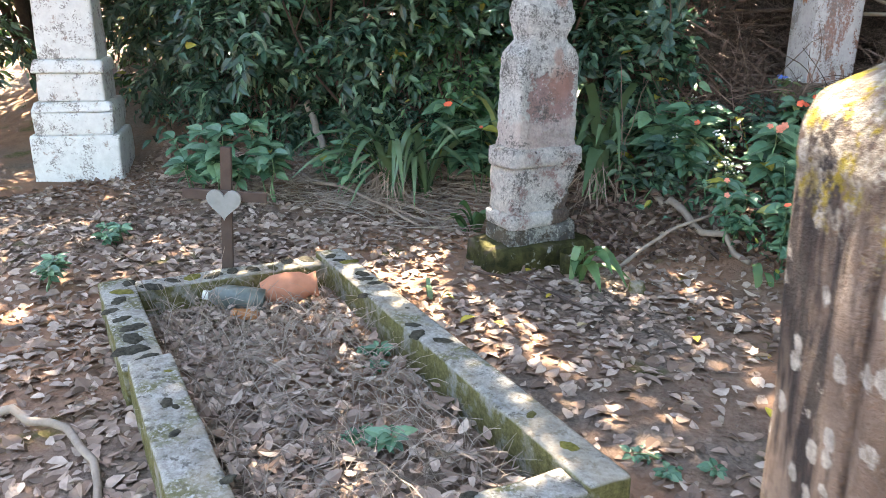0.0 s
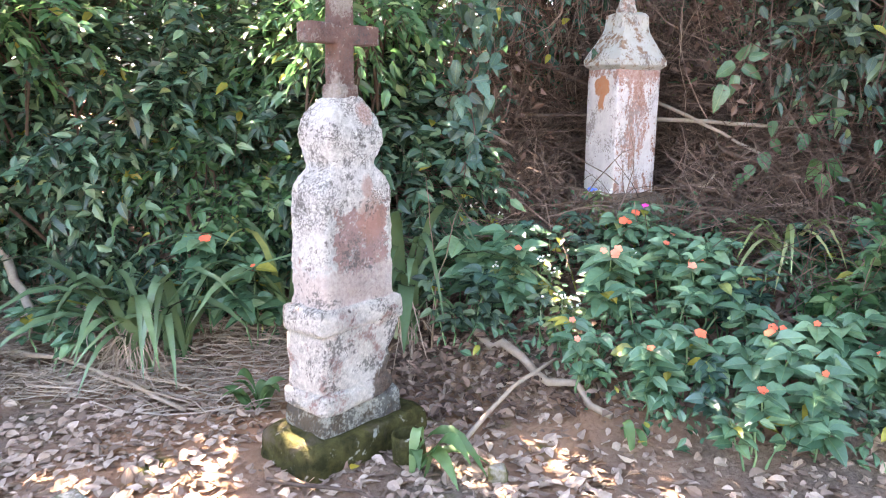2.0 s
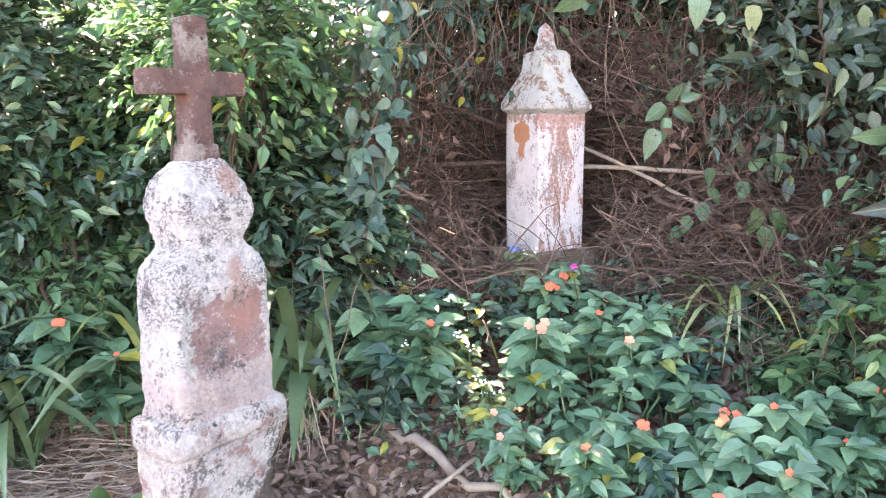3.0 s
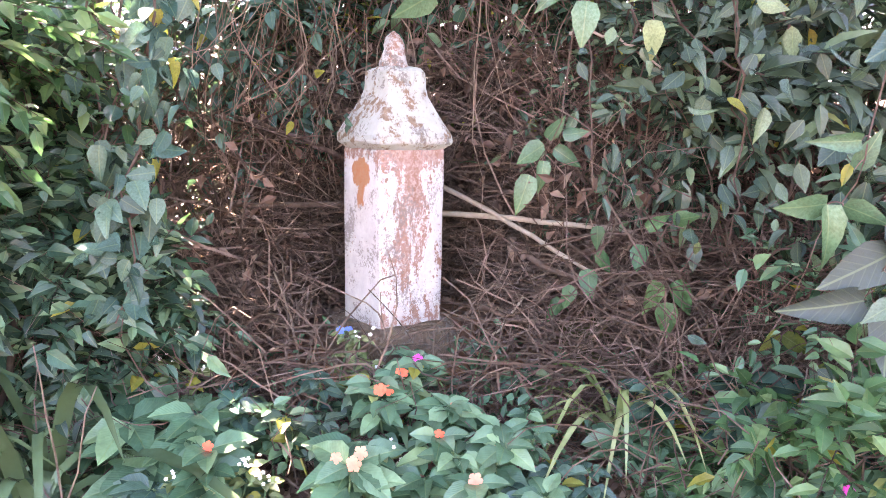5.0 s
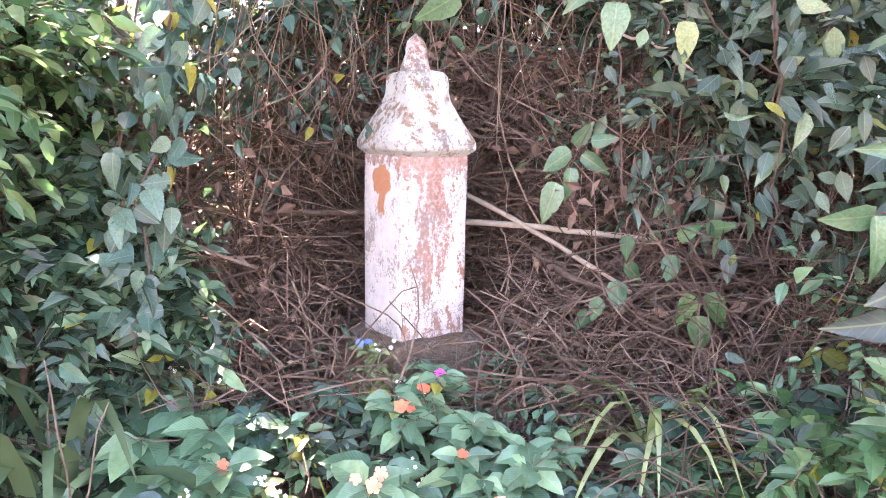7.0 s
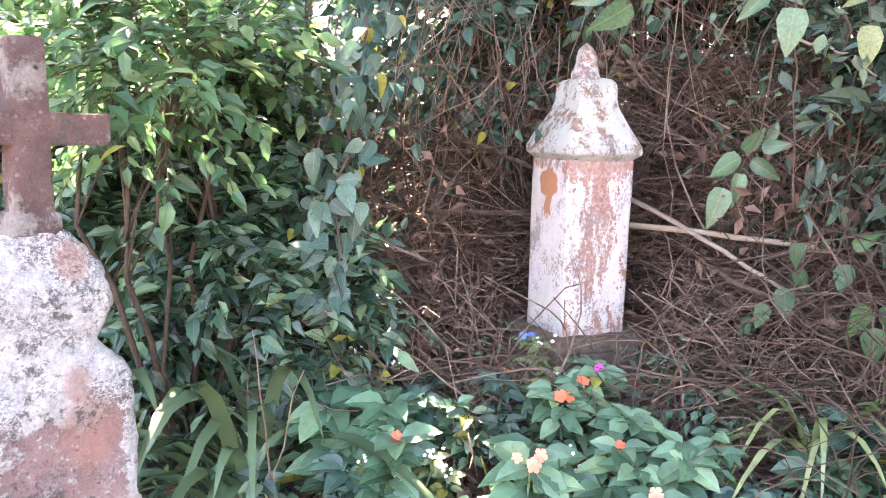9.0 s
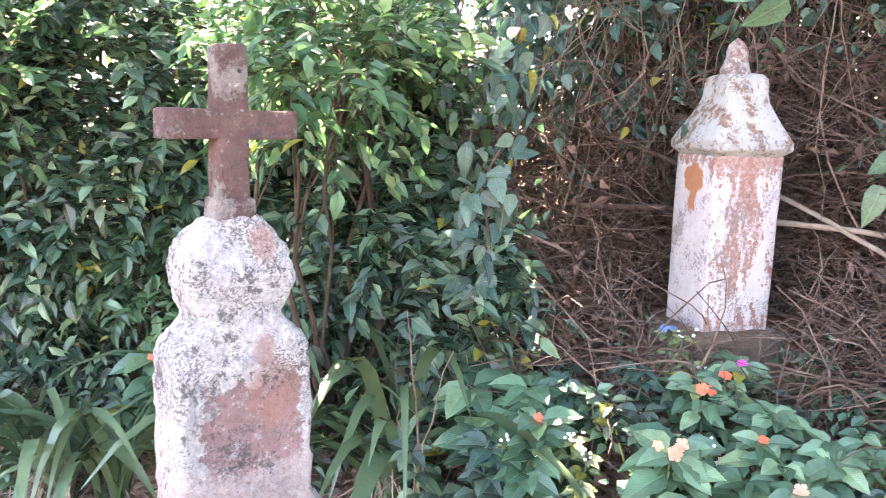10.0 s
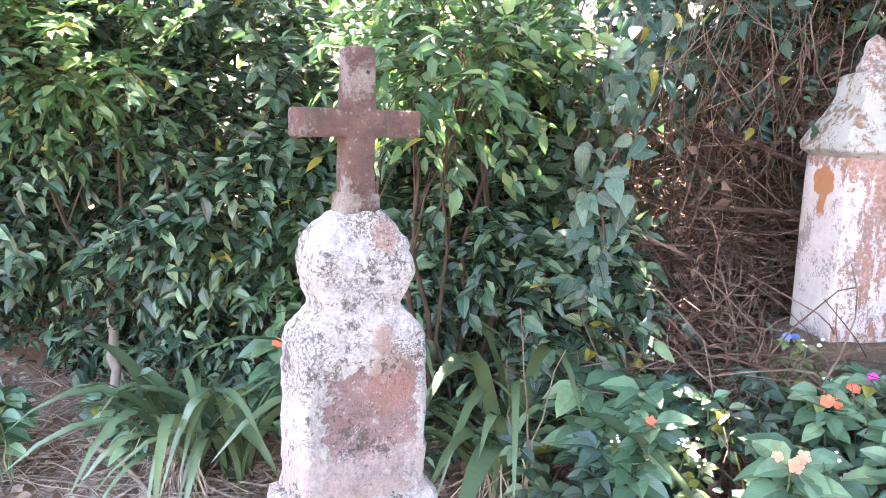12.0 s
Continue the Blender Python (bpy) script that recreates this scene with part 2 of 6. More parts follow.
STONE_BUST = gravestone_material("brown_base_stone", (0.19, 0.13, 0.095), (0.38, 0.275, 0.2), (0.58, 0.53, 0.47), 0.535, 0.7)


def painted_stone(name, paint, cover, red0=(0.27, 0.14, 0.1), red1=(0.33, 0.21, 0.18), tall=0.4):
    """Whitewash flaking off reddish stone."""
    n = Nodes(name, 0.85, 0.2)
    n.world_co()
    f = n.noise(12, 7, 0.72, stretch=(1, 1, tall), dist=0.2)
    g = n.noise(40, 5, 0.7)
    m = n.math("ADD", n.math("MULTIPLY", f, 0.66), n.math("MULTIPLY", g, 0.34))
    red = n.mix(n.ramp(g, 0.3, 0.7), red0, red1)
    wash = n.mix(n.ramp(n.noise(22, 5), 0.35, 0.65), paint, tuple(0.86 * v for v in paint))
    c = n.mix(n.ramp(m, cover - 0.015, cover + 0.03), red, wash)
    specks = n.ramp(n.math("MULTIPLY", n.noise(8, 3), n.noise(70, 4, 0.8)), 0.3, 0.34)
    c = n.mix(n.math("MULTIPLY", specks, 0.8), c, (0.16, 0.14, 0.13))
    n.color(c)
    n.bump(n.math("ADD", n.ramp(m, cover, cover + 0.02), g), 0.5, 0.006)
    return n.mat


def shaft_material():
    """Whitewashed shaft: a rusty stain with a drip on the pale side, bare streaks on the front."""
    n = Nodes("whitewashed_shaft", 0.85, 0.2)
    obj = n.t.nodes.new("ShaderNodeSeparateXYZ")
    n.link(n.co, obj.inputs[0])
    x, y, z = obj.outputs
    n.world_co()
    mid, fine = n.noise(15, 6, 0.7, dist=0.2), n.noise(55, 5, 0.75)
    tall = n.noise(20, 6, 0.7, stretch=(1, 1, 0.3), dist=0.3)
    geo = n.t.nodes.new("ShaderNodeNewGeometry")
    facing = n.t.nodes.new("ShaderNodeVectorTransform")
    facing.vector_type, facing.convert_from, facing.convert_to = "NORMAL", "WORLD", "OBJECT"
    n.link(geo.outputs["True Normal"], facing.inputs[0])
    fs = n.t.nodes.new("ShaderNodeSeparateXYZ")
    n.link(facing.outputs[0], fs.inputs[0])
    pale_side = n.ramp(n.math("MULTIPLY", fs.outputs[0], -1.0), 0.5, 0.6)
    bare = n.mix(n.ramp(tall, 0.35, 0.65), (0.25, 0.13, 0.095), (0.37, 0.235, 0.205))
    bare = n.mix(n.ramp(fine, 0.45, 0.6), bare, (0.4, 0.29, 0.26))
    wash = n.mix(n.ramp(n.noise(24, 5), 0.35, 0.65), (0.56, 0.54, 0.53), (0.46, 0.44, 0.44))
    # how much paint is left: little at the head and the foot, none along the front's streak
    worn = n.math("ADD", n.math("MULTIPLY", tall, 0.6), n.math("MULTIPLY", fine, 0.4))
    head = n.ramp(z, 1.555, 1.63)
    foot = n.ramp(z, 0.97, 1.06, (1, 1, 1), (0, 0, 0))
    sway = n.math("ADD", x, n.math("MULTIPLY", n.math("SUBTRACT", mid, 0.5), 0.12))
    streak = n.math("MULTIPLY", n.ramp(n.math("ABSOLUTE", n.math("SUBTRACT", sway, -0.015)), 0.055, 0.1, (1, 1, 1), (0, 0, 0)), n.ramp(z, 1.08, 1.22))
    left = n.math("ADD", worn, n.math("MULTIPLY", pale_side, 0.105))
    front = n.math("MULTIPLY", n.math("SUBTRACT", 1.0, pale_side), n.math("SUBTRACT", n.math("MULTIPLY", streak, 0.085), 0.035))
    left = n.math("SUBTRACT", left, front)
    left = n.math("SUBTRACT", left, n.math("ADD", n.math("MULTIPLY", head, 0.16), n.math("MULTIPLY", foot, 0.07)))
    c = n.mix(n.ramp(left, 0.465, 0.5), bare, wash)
    specks = n.ramp(n.math("MULTIPLY", n.noise(8, 3), n.noise(75, 4, 0.8)), 0.29, 0.33)
    c = n.mix(n.math("MULTIPLY", specks, 0.75), c, (0.2, 0.17, 0.16))
    # the rusty stain
    lumpy = n.math("SUBTRACT", n.noise(22, 5, 0.65), 0.5)
    yy, zz = n.math("DIVIDE", y, 0.068), n.math("DIVIDE", n.math("SUBTRACT", z, 1.55), 0.06)
    oval = n.math("ADD", n.math("ADD", n.math("MULTIPLY", yy, yy), n.math("MULTIPLY", zz, zz)), n.math("MULTIPLY", lumpy, 1.7))
    blot = n.ramp(n.math("MULTIPLY", oval, 0.5), 0.46, 0.54, (1, 1, 1), (0, 0, 0))
    beside = n.math("ADD", n.math("ABSOLUTE", n.math("SUBTRACT", y, 0.004)), n.math("MULTIPLY", lumpy, 0.05))
    drip = n.math("MULTIPLY", n.ramp(beside, 0.019, 0.025, (1, 1, 1), (0, 0, 0)), n.math("MULTIPLY", n.ramp(n.math("ADD", z, n.math("MULTIPLY", lumpy, 0.1)), 1.41, 1.425), n.ramp(z, 1.55, 1.56, (1, 1, 1), (0, 0, 0))))
    stain = n.math("MULTIPLY", n.math("MAXIMUM", blot, drip), pale_side)
    c = n.mix(stain, c, n.mix(n.ramp(fine, 0.35, 0.65), (0.4, 0.155, 0.075), (0.38, 0.2, 0.12)))
    n.color(c)
    n.bump(n.math("ADD", n.ramp(left, 0.465, 0.5), fine), 0.5, 0.006)
    return n.mat


WASH_SHAFT = shaft_material()
WASH_CAP = painted_stone("peeling_cap_paint", (0.41, 0.42, 0.39), 0.455, (0.17, 0.115, 0.08), (0.29, 0.205, 0.15), 0.9)
WASH_TIP = painted_stone("bare_finial_stone", (0.47, 0.43, 0.4), 0.5, (0.24, 0.13, 0.1), (0.34, 0.21, 0.17), 0.9)



def kerb_material():
    n = Nodes("kerb_concrete", 0.93, 0.15)
    n.world_co()
    f = n.noise(9, 6, 0.65)
    g = n.noise(60, 4, 0.7)
    c = n.mix(n.ramp(f, 0.3, 0.7), (0.22, 0.205, 0.18), (0.47, 0.445, 0.41))
    c = n.mix(n.ramp(g, 0.4, 0.65), c, n.mix(0.6, c, (0.11, 0.095, 0.07)))
    c = n.mix(n.math("MULTIPLY", n.ramp(n.noise(4.5, 5, 0.7), 0.5, 0.6), n.ramp(g, 0.35, 0.5)), c, (0.13, 0.12, 0.06))
    c = n.mix(n.math("MULTIPLY", n.ramp(n.noise(24, 5, 0.75), 0.55, 0.62), 0.8), c, (0.07, 0.062, 0.05))
    c = n.mix(n.math("MULTIPLY", n.ramp(n.noise(3.2, 4), 0.52, 0.62), 0.5), c, (0.3, 0.24, 0.17))
    geo = n.t.nodes.new("ShaderNodeNewGeometry")
    up = n.t.nodes.new("ShaderNodeSeparateXYZ")
    n.link(geo.outputs["Normal"], up.inputs[0])
    side = n.ramp(up.outputs[2], 0.3, 0.7, (1, 1, 1), (0, 0, 0))
    moss = n.mix(n.ramp(g, 0.3, 0.7), (0.06, 0.055, 0.02), (0.17, 0.15, 0.06))
    c = n.mix(n.math("MULTIPLY", side, n.ramp(f, 0.36, 0.5)), c, moss)
    n.color(c)
    n.bump(n.math("ADD", f, g), 0.7, 0.012)
    return n.mat


KERB = kerb_material()


def moss_material():
    n = Nodes("mossy_stone", 0.95, 0.1)
    n.world_co()
    f = n.noise(10, 6, 0.7)
    g = n.noise(90, 4, 0.7)
    c = n.mix(n.ramp(f, 0.35, 0.65), (0.022, 0.023, 0.01), (0.09, 0.082, 0.03))
    c = n.mix(n.ramp(n.noise(14, 5), 0.62, 0.68), c, (0.34, 0.33, 0.28))
    c = n.mix(n.ramp(n.noise(6, 4), 0.58, 0.7), c, (0.1, 0.08, 0.06))
    n.color(c)
    n.bump(n.math("ADD", f, g), 1.0, 0.015)
    return n.mat


MOSS = moss_material()


def plain(name, c, rough=0.6, spec=0.4, spread=0.25, scale=20.0):
    n = Nodes(name, rough, spec)
    f = n.noise(scale, 5, 0.6)
    n.color(n.mix(n.ramp(f, 0.3, 0.7), c, tuple(v * (1 - spread) for v in c)))
    n.bump(f, 0.3, 0.004)
    return n.mat


TERRACOTTA = plain("terracotta", (0.48, 0.2, 0.12), 0.8, 0.2)
OLD_WOOD = plain("weathered_wood", (0.085, 0.06, 0.05), 0.9, 0.2)
ENAMEL = plain("grey_enamel", (0.25, 0.26, 0.255), 0.45, 0.4)
PETAL = plain("orange_petal", (0.85, 0.16, 0.08), 0.6, 0.3)
PETAL_SALMON = plain("salmon_petal", (0.85, 0.3, 0.19), 0.6, 0.3)
PETAL_PINK = plain("pink_petal", (0.75, 0.06, 0.42), 0.6, 0.3)
PETAL_PURPLE = plain("purple_petal", (0.3, 0.16, 0.5), 0.6, 0.3)
PETAL_WHITE = plain("white_petal", (0.75, 0.75, 0.66), 0.6, 0.3)
PETAL_BLUE = plain("blue_petal", (0.1, 0.2, 0.6), 0.6, 0.3)
BOTTLE = plain("green_plastic", (0.14, 0.16, 0.135), 0.3, 0.5, 0.5, 30)
RUST = plain("orange_plastic", (0.42, 0.17, 0.06), 0.5, 0.4)
WHITE_TOMB = painted_stone("weathered_plaster", (0.74, 0.74, 0.72), 0.41, (0.36, 0.3, 0.27), (0.5, 0.44, 0.4), 0.8)
TOMB_ROOF = plain("tomb_tile", (0.3, 0.19, 0.15), 0.85, 0.2)


# ---- building helpers ----
class Mesh:
    """Gathers vertices and triangles, then makes one mesh of them."""

    def __init__(self):
        self.v, self.f, self.uv, self.n = [], [], [], 0

    def add(self, verts, tris, uv=None):
        verts = np.asarray(verts, float).reshape(-1, 3)
        self.uv.append(np.zeros((len(verts), 2)) if uv is None else uv)
        self.v.append(verts)
        self.f.append(np.asarray(tris, int).reshape(-1, 3) + self.n)
        self.n += len(verts)

    def data(self, name, mat, smooth=False):
        me = bpy.data.meshes.new(name)
        v = np.concatenate(self.v) if self.v else np.zeros((0, 3))
        f = np.concatenate(self.f) if self.f else np.zeros((0, 3), int)
        me.vertices.add(len(v))
        me.vertices.foreach_set("co", v.ravel())
        me.loops.add(f.size)
        me.loops.foreach_set("vertex_index", f.ravel().astype(np.int32))
        me.polygons.add(len(f))
        me.polygons.foreach_set("loop_start", np.arange(0, f.size, 3, dtype=np.int32))
        me.polygons.foreach_set("use_smooth", np.full(len(f), smooth))
        if len(v) and np.concatenate(self.uv).any():
            me.attributes.new("leaf_uv", "FLOAT2", "POINT").data.foreach_set("vector", np.concatenate(self.uv).ravel())
        me.materials.append(mat)
        me.update(calc_edges=True)
        return me


def part(name, source, mat, parent=None, label="", smooth=False):
    """Links a Mesh or a bmesh as one object, under its thing where one is given."""
    if isinstance(source, Mesh):
        me = source.data(name, mat, smooth)
    else:
        me = bpy.data.meshes.new(name)
        for f in source.faces:
            f.smooth = smooth
        source.to_mesh(me)
        source.free()
        me.materials.append(mat)
    ob = new(name, me)
    if parent:
        ob.parent = parent
    if label:
        ob["label"] = label
    return ob


def thing(name, m, label, category, group="", kind=""):
    ob = new(name)
    ob.empty_display_size = 0.1
    ob.matrix_world = m
    return tagged(ob, label, category, group, kind)


RNG = np.random.default_rng(11)


def unit(a):
    return a / np.maximum(np.linalg.norm(a, axis=-1, keepdims=True), 1e-9)


# leaf outlines: stations along the leaf with half widths
def leaf_shape(stations, fold=0.18, droop=0.25):
    v, f = [(0, 0, 0)], []
    for x, w in stations:
        z = -droop * x * x
        v += [(x, -w, z + fold * w), (x, 0, z), (x, w, z + fold * w)]
    v.append((1, 0, -droop))
    f += [(0, 1, 2), (0, 2, 3)]
    for k in range(len(stations) - 1):
        a, b = 1 + 3 * k, 4 + 3 * k
        f += [(a, b, b + 1), (a, b + 1, a + 1), (a + 1, b + 1, b + 2), (a + 1, b + 2, a + 2)]
    e = 1 + 3 * (len(stations) - 1)
    t = len(v) - 1
    f += [(e, t, e + 1), (e + 1, t, e + 2)]
    return np.array(v, float), np.array(f, int)


LANCE = leaf_shape([(0.3, 0.5), (0.65, 0.42)])
OVATE = leaf_shape([(0.2, 0.42), (0.45, 0.5), (0.78, 0.28)])
DEAD = [leaf_shape([(0.25, 0.42), (0.55, 0.5), (0.8, 0.3)], fo, dr) for fo, dr in ((0.3, 0.15), (-0.2, -0.12), (0.15, 0.28))]
SIMPLE = leaf_shape([(0.42, 0.5)], 0.2, 0.2)


def add_leaves(mesh, shape, pos, ahead, up, length, width):
    """Many leaves at once: places, ways they point, face normals, lengths and widths."""
    tv, tf = shape
    ahead = unit(ahead)
    side = unit(np.cross(up, ahead))
    up = np.cross(ahead, side)
    n = len(pos)
    length, width = np.broadcast_to(length, n), np.broadcast_to(width, n)
    v = (pos[:, None] + ahead[:, None] * (tv[None, :, 0:1] * length[:, None, None]) + side[:, None] * (tv[None, :, 1:2] * width[:, None, None])
         + up[:, None] * (tv[None, :, 2:3] * length[:, None, None]))
    f = tf[None] + (np.arange(n) * len(tv))[:, None, None]
    mesh.add(v.reshape(-1, 3), f.reshape(-1, 3), np.tile(tv[:, :2], (n, 1)))


def add_tube(mesh, pts, r0, r1=None, sides=4):
    """A tapering tube along a line of points."""
    pts = np.asarray(pts, float)
    k = len(pts)
    r1 = r0 if r1 is None else r1
    way = unit(np.gradient(pts, axis=0))
    ref = np.where(np.abs(way[:, 2:3]) > 0.9, np.array([[1.0, 0, 0]]), np.array([[0, 0, 1.0]]))
    a = unit(np.cross(way, ref))
    b = np.cross(way, a)
    ang = np.arange(sides) * 2 * math.pi / sides
    rad = np.linspace(r0, r1, k)[:, None, None]
    ring = pts[:, None] + rad * (a[:, None] * np.cos(ang)[None, :, None] + b[:, None] * np.sin(ang)[None, :, None])
    f = []
    for i in range(k - 1):
        for j in range(sides):
            p, q = i * sides + j, i * sides + (j + 1) % sides
            f += [(p, q, q + sides), (p, q + sides, p + sides)]
    for j in range(1, sides - 1):
        e = (k - 1) * sides
        f += [(0, j + 1, j), (e, e + j, e + j + 1)]
    mesh.add(ring.reshape(-1, 3), f)


def bow(a, b, sag, n=6, rng=RNG, wob=0.0):
    """Points from a to b, bowed by sag and a little unsteady."""
    a, b = np.array(a, float), np.array(b, float)
    t = np.linspace(0, 1, n)[:, None]
    p = a + (b - a) * t + np.array(sag, float) * (4 * t * (1 - t))
    if wob:
        p[1:-1] += rng.normal(0, wob, (n - 2, 3))
    return p


def block(bm, size, at, rot=0.0, bevel=0.01, taper=1.0, cuts=0, rough=0.0, seed=0):
    """A bevelled block standing on at, its top scaled by taper, with uneven faces."""
    b = bmesh.new()
    bmesh.ops.create_cube(b, size=1)
    for v in b.verts:
        k = taper if v.co.z > 0 else 1.0
        v.co = Vector((v.co.x * size[0] * k, v.co.y * size[1] * k, (v.co.z + 0.5) * size[2]))
    if bevel:
        bmesh.ops.bevel(b, geom=b.edges[:], offset=bevel, segments=2, profile=0.6, affect="EDGES")
    if cuts:
        bmesh.ops.subdivide_edges(b, edges=[e for e in b.edges if e.calc_length() > 0.06], cuts=cuts, use_grid_fill=True)
    if rough:
        for v in b.verts:
            p = v.co * 14 + Vector((seed * 7.1, 0, seed))
            v.co += noise.noise_vector(p) * rough + noise.noise_vector(p * 0.3) * rough
    bmesh.ops.transform(b, matrix=pose(*at, 0, 0, rot), verts=b.verts[:])
    me = bpy.data.meshes.new("tmp")
    b.to_mesh(me)
    b.free()
    bm.from_mesh(me)
    bpy.data.meshes.remove(me)
    return bm


# ---- ground ----
def ground_z(x, y):
    """Flat by the graves, then a bank that rises towards the thicket."""
    x, y = np.asarray(x, float), np.asarray(y, float)
    w = 1 / (1 + np.exp(-(x + 0.75) * 4))
    foot = 4.35 * (1 - w) + 3.85 * w
    k = 0.3 * (1 - w) + 0.46 * w
    d = y - foot
    rise = k * np.where(d > 0, np.minimum(d, 2.2) + 0.25 * np.maximum(d - 2.2, 0), 0) * (1 - np.exp(-np.maximum(d, 0) * 3))
    return np.minimum(rise, 2.4)


def lumps(x, y):
    return 0.018 * noise.noise(Vector((x * 2.2, y * 2.2, 0.3))) + 0.012 * noise.noise(Vector((x * 7, y * 7, 4.0)))


def axis(lo, a, b, hi, fine):
    far1 = lo + (a - lo) * (1 - (np.linspace(1, 0, 14) ** 2.5))
    far2 = b + (hi - b) * np.linspace(0, 1, 14) ** 2.5
    return np.concatenate([far1[:-1], np.arange(a, b, fine), far2])


def build_ground():
    xs, ys = axis(-120, -5, 3.6, 120, 0.055), axis(-120, -0.6, 7.4, 120, 0.055)
    gx, gy = np.meshgrid(xs, ys, indexing="ij")
    gz = ground_z(gx, gy) + np.array([[lumps(x, y) for y in ys] for x in xs])
    v = np.stack([gx, gy, gz], -1).reshape(-1, 3)
    ny = len(ys)
    i, j = np.meshgrid(np.arange(len(xs) - 1), np.arange(ny - 1), indexing="ij")
    a = (i * ny + j).ravel()
    m = Mesh()
    m.add(v, np.concatenate([np.stack([a, a + ny, a + ny + 1], 1), np.stack([a, a + ny + 1, a + 1], 1)]))
    return tagged(part("ground", m, SOIL, smooth=True), "reddish bare soil strewn with dry leaves and rising to a bank", "ground", kind="structure")


GROUND = build_ground()

# ---- kerbed grave ----
KU, KV = Vector((0.824, -0.566, 0)), Vector((0.566, 0.824, 0))
KF = Vector((-1.87, 3.065, 0))
KROT = math.degrees(math.atan2(KU.y, KU.x))


def grave_at(u, v, z=0.0):
    p = KF + KU * u + KV * v
    return (p.x, p.y, z)


def build_kerb():
    t = thing("grave_kerb", Matrix(), "low rectangular grave kerb of stained mossy concrete with dark lichen spots", "grave kerb")
    rows = [("kerb_side", (2.28, 0.14, 0.36), (1.0, 0.07), 0, 0.155), ("kerb_side", (0.98, 0.15, 0.36), (0.36, -0.965), 1, 0.15),
            ("kerb_side", (1.3, 0.16, 0.36), (1.48, -0.94), 2, 0.175), ("kerb_end", (0.14, 0.89, 0.34), (-0.07, -0.445), 3, 0.13),
            ("kerb_end", (0.14, 0.86, 0.34), (2.07, -0.43), 4, 0.14)]
    for name, size, at, seed, top in rows:
        bm = block(bmesh.new(), size, grave_at(*at, top - size[2]), KROT, 0.014, 1.0, 6, 0.006, seed)
        part(name, bm, KERB, t, smooth=True)
    # dark lichen cushions on top of the stone
    rng = np.random.default_rng(3)
    shapes = []
    for k in range(3):
        m = Mesh()
        a = np.arange(14) * 2 * math.pi / 14
        rim = 1 + 0.2 * np.sin(2 * a + k) + 0.12 * np.sin(5 * a + 2 * k) + 0.06 * np.sin(7 * a)
        v = [(0, 0, 0.16)]
        for rad, z in ((0.55, 0.15), (0.88, 0.08), (1.0, -0.12)):
            v += [(rad * q * math.cos(b), rad * q * math.sin(b), z) for q, b in zip(rim, a)]
        f = [(0, 1 + j, 1 + (j + 1) % 14) for j in range(14)]
        for r in (1, 15):
            for j in range(14):
                p, q = r + j, r + (j + 1) % 14
                f += [(p, p + 14, q + 14), (p, q + 14, q)]
        m.add(v, f)
        shapes.append(m.data("lichen_cushion", CUSHION, True))
    spots = [(u, -0.965 + rng.normal(0, 0.025), rng.uniform(0.036, 0.06), 0.15) for u in np.linspace(-0.06, 0.8, 9)]
    spots += [(u, -0.94 + rng.normal(0, 0.04), rng.uniform(0.01, 0.028), 0.175) for u in (0.98, 1.2, 1.24, 1.4, 1.7, 1.75)]
    spots += [(u, 0.07 + rng.normal(0, 0.03), rad, 0.155) for u, rad in ((-0.02, 0.04), (0.06, 0.035), (0.1, 0.045), (0.3, 0.045), (0.37, 0.04), (0.44, 0.038), (0.56, 0.03), (0.78, 0.014), (0.95, 0.032), (1.04, 0.042), (1.14, 0.04), (1.22, 0.012),
                                                                        (1.46, 0.02), (1.52, 0.016), (1.75, 0.022), (1.95, 0.03))]
    spots += [(-0.07 + rng.normal(0, 0.03), v, rng.uniform(0.03, 0.055), 0.13) for v in np.linspace(-0.82, -0.06, 9)]
    spots += [(2.07 + rng.normal(0, 0.03), v, rng.uniform(0.015, 0.03), 0.14) for v in (-0.7, -0.5, -0.3)]
    for k, (u, v, rad, top) in enumerate(spots):
        ob = new("lichen_cushion", shapes[k % 3])
        ob.parent = t
        ob.matrix_basis = Matrix.Translation(grave_at(u, v, top)) @ pose(0, 0, 0, 0, 0, rng.uniform(0, 360)) @ Matrix.Diagonal((rad, rad * 0.8, rad * 0.8, 1))


def cushion_material():
    n = Nodes("dark_lichen", 0.95, 0.1)
    n.world_co()
    f = n.noise(60, 5, 0.7)
    c = n.mix(n.ramp(f, 0.35, 0.65), (0.022, 0.02, 0.016), (0.075, 0.068, 0.05))
    c = n.mix(n.ramp(n.object_random(), 0.84, 0.86), c, n.mix(n.ramp(f, 0.35, 0.65), (0.1, 0.09, 0.02), (0.2, 0.17, 0.05)))
    n.color(c)
    n.bump(f, 1.0, 0.008)
    return n.mat


CUSHION = cushion_material()
build_kerb()

# ---- gravestones ----
FACE = 34.9


def lathe_square(bm, rows, at, rot, bevel=0.02, depth=1.0, cuts=3, rough=0.004, seed=0):
    """Stacks blocks (half width at the foot and the top, foot height, top height) into one stone."""
    for k, (w0, w1, z0, z1, d) in enumerate(rows):
        block(bm, (2 * w0, 2 * d, z1 - z0), (at[0], at[1], z0), rot, min(bevel, (z1 - z0) * 0.35), w1 / w0, cuts, rough, seed + k)
    return bm


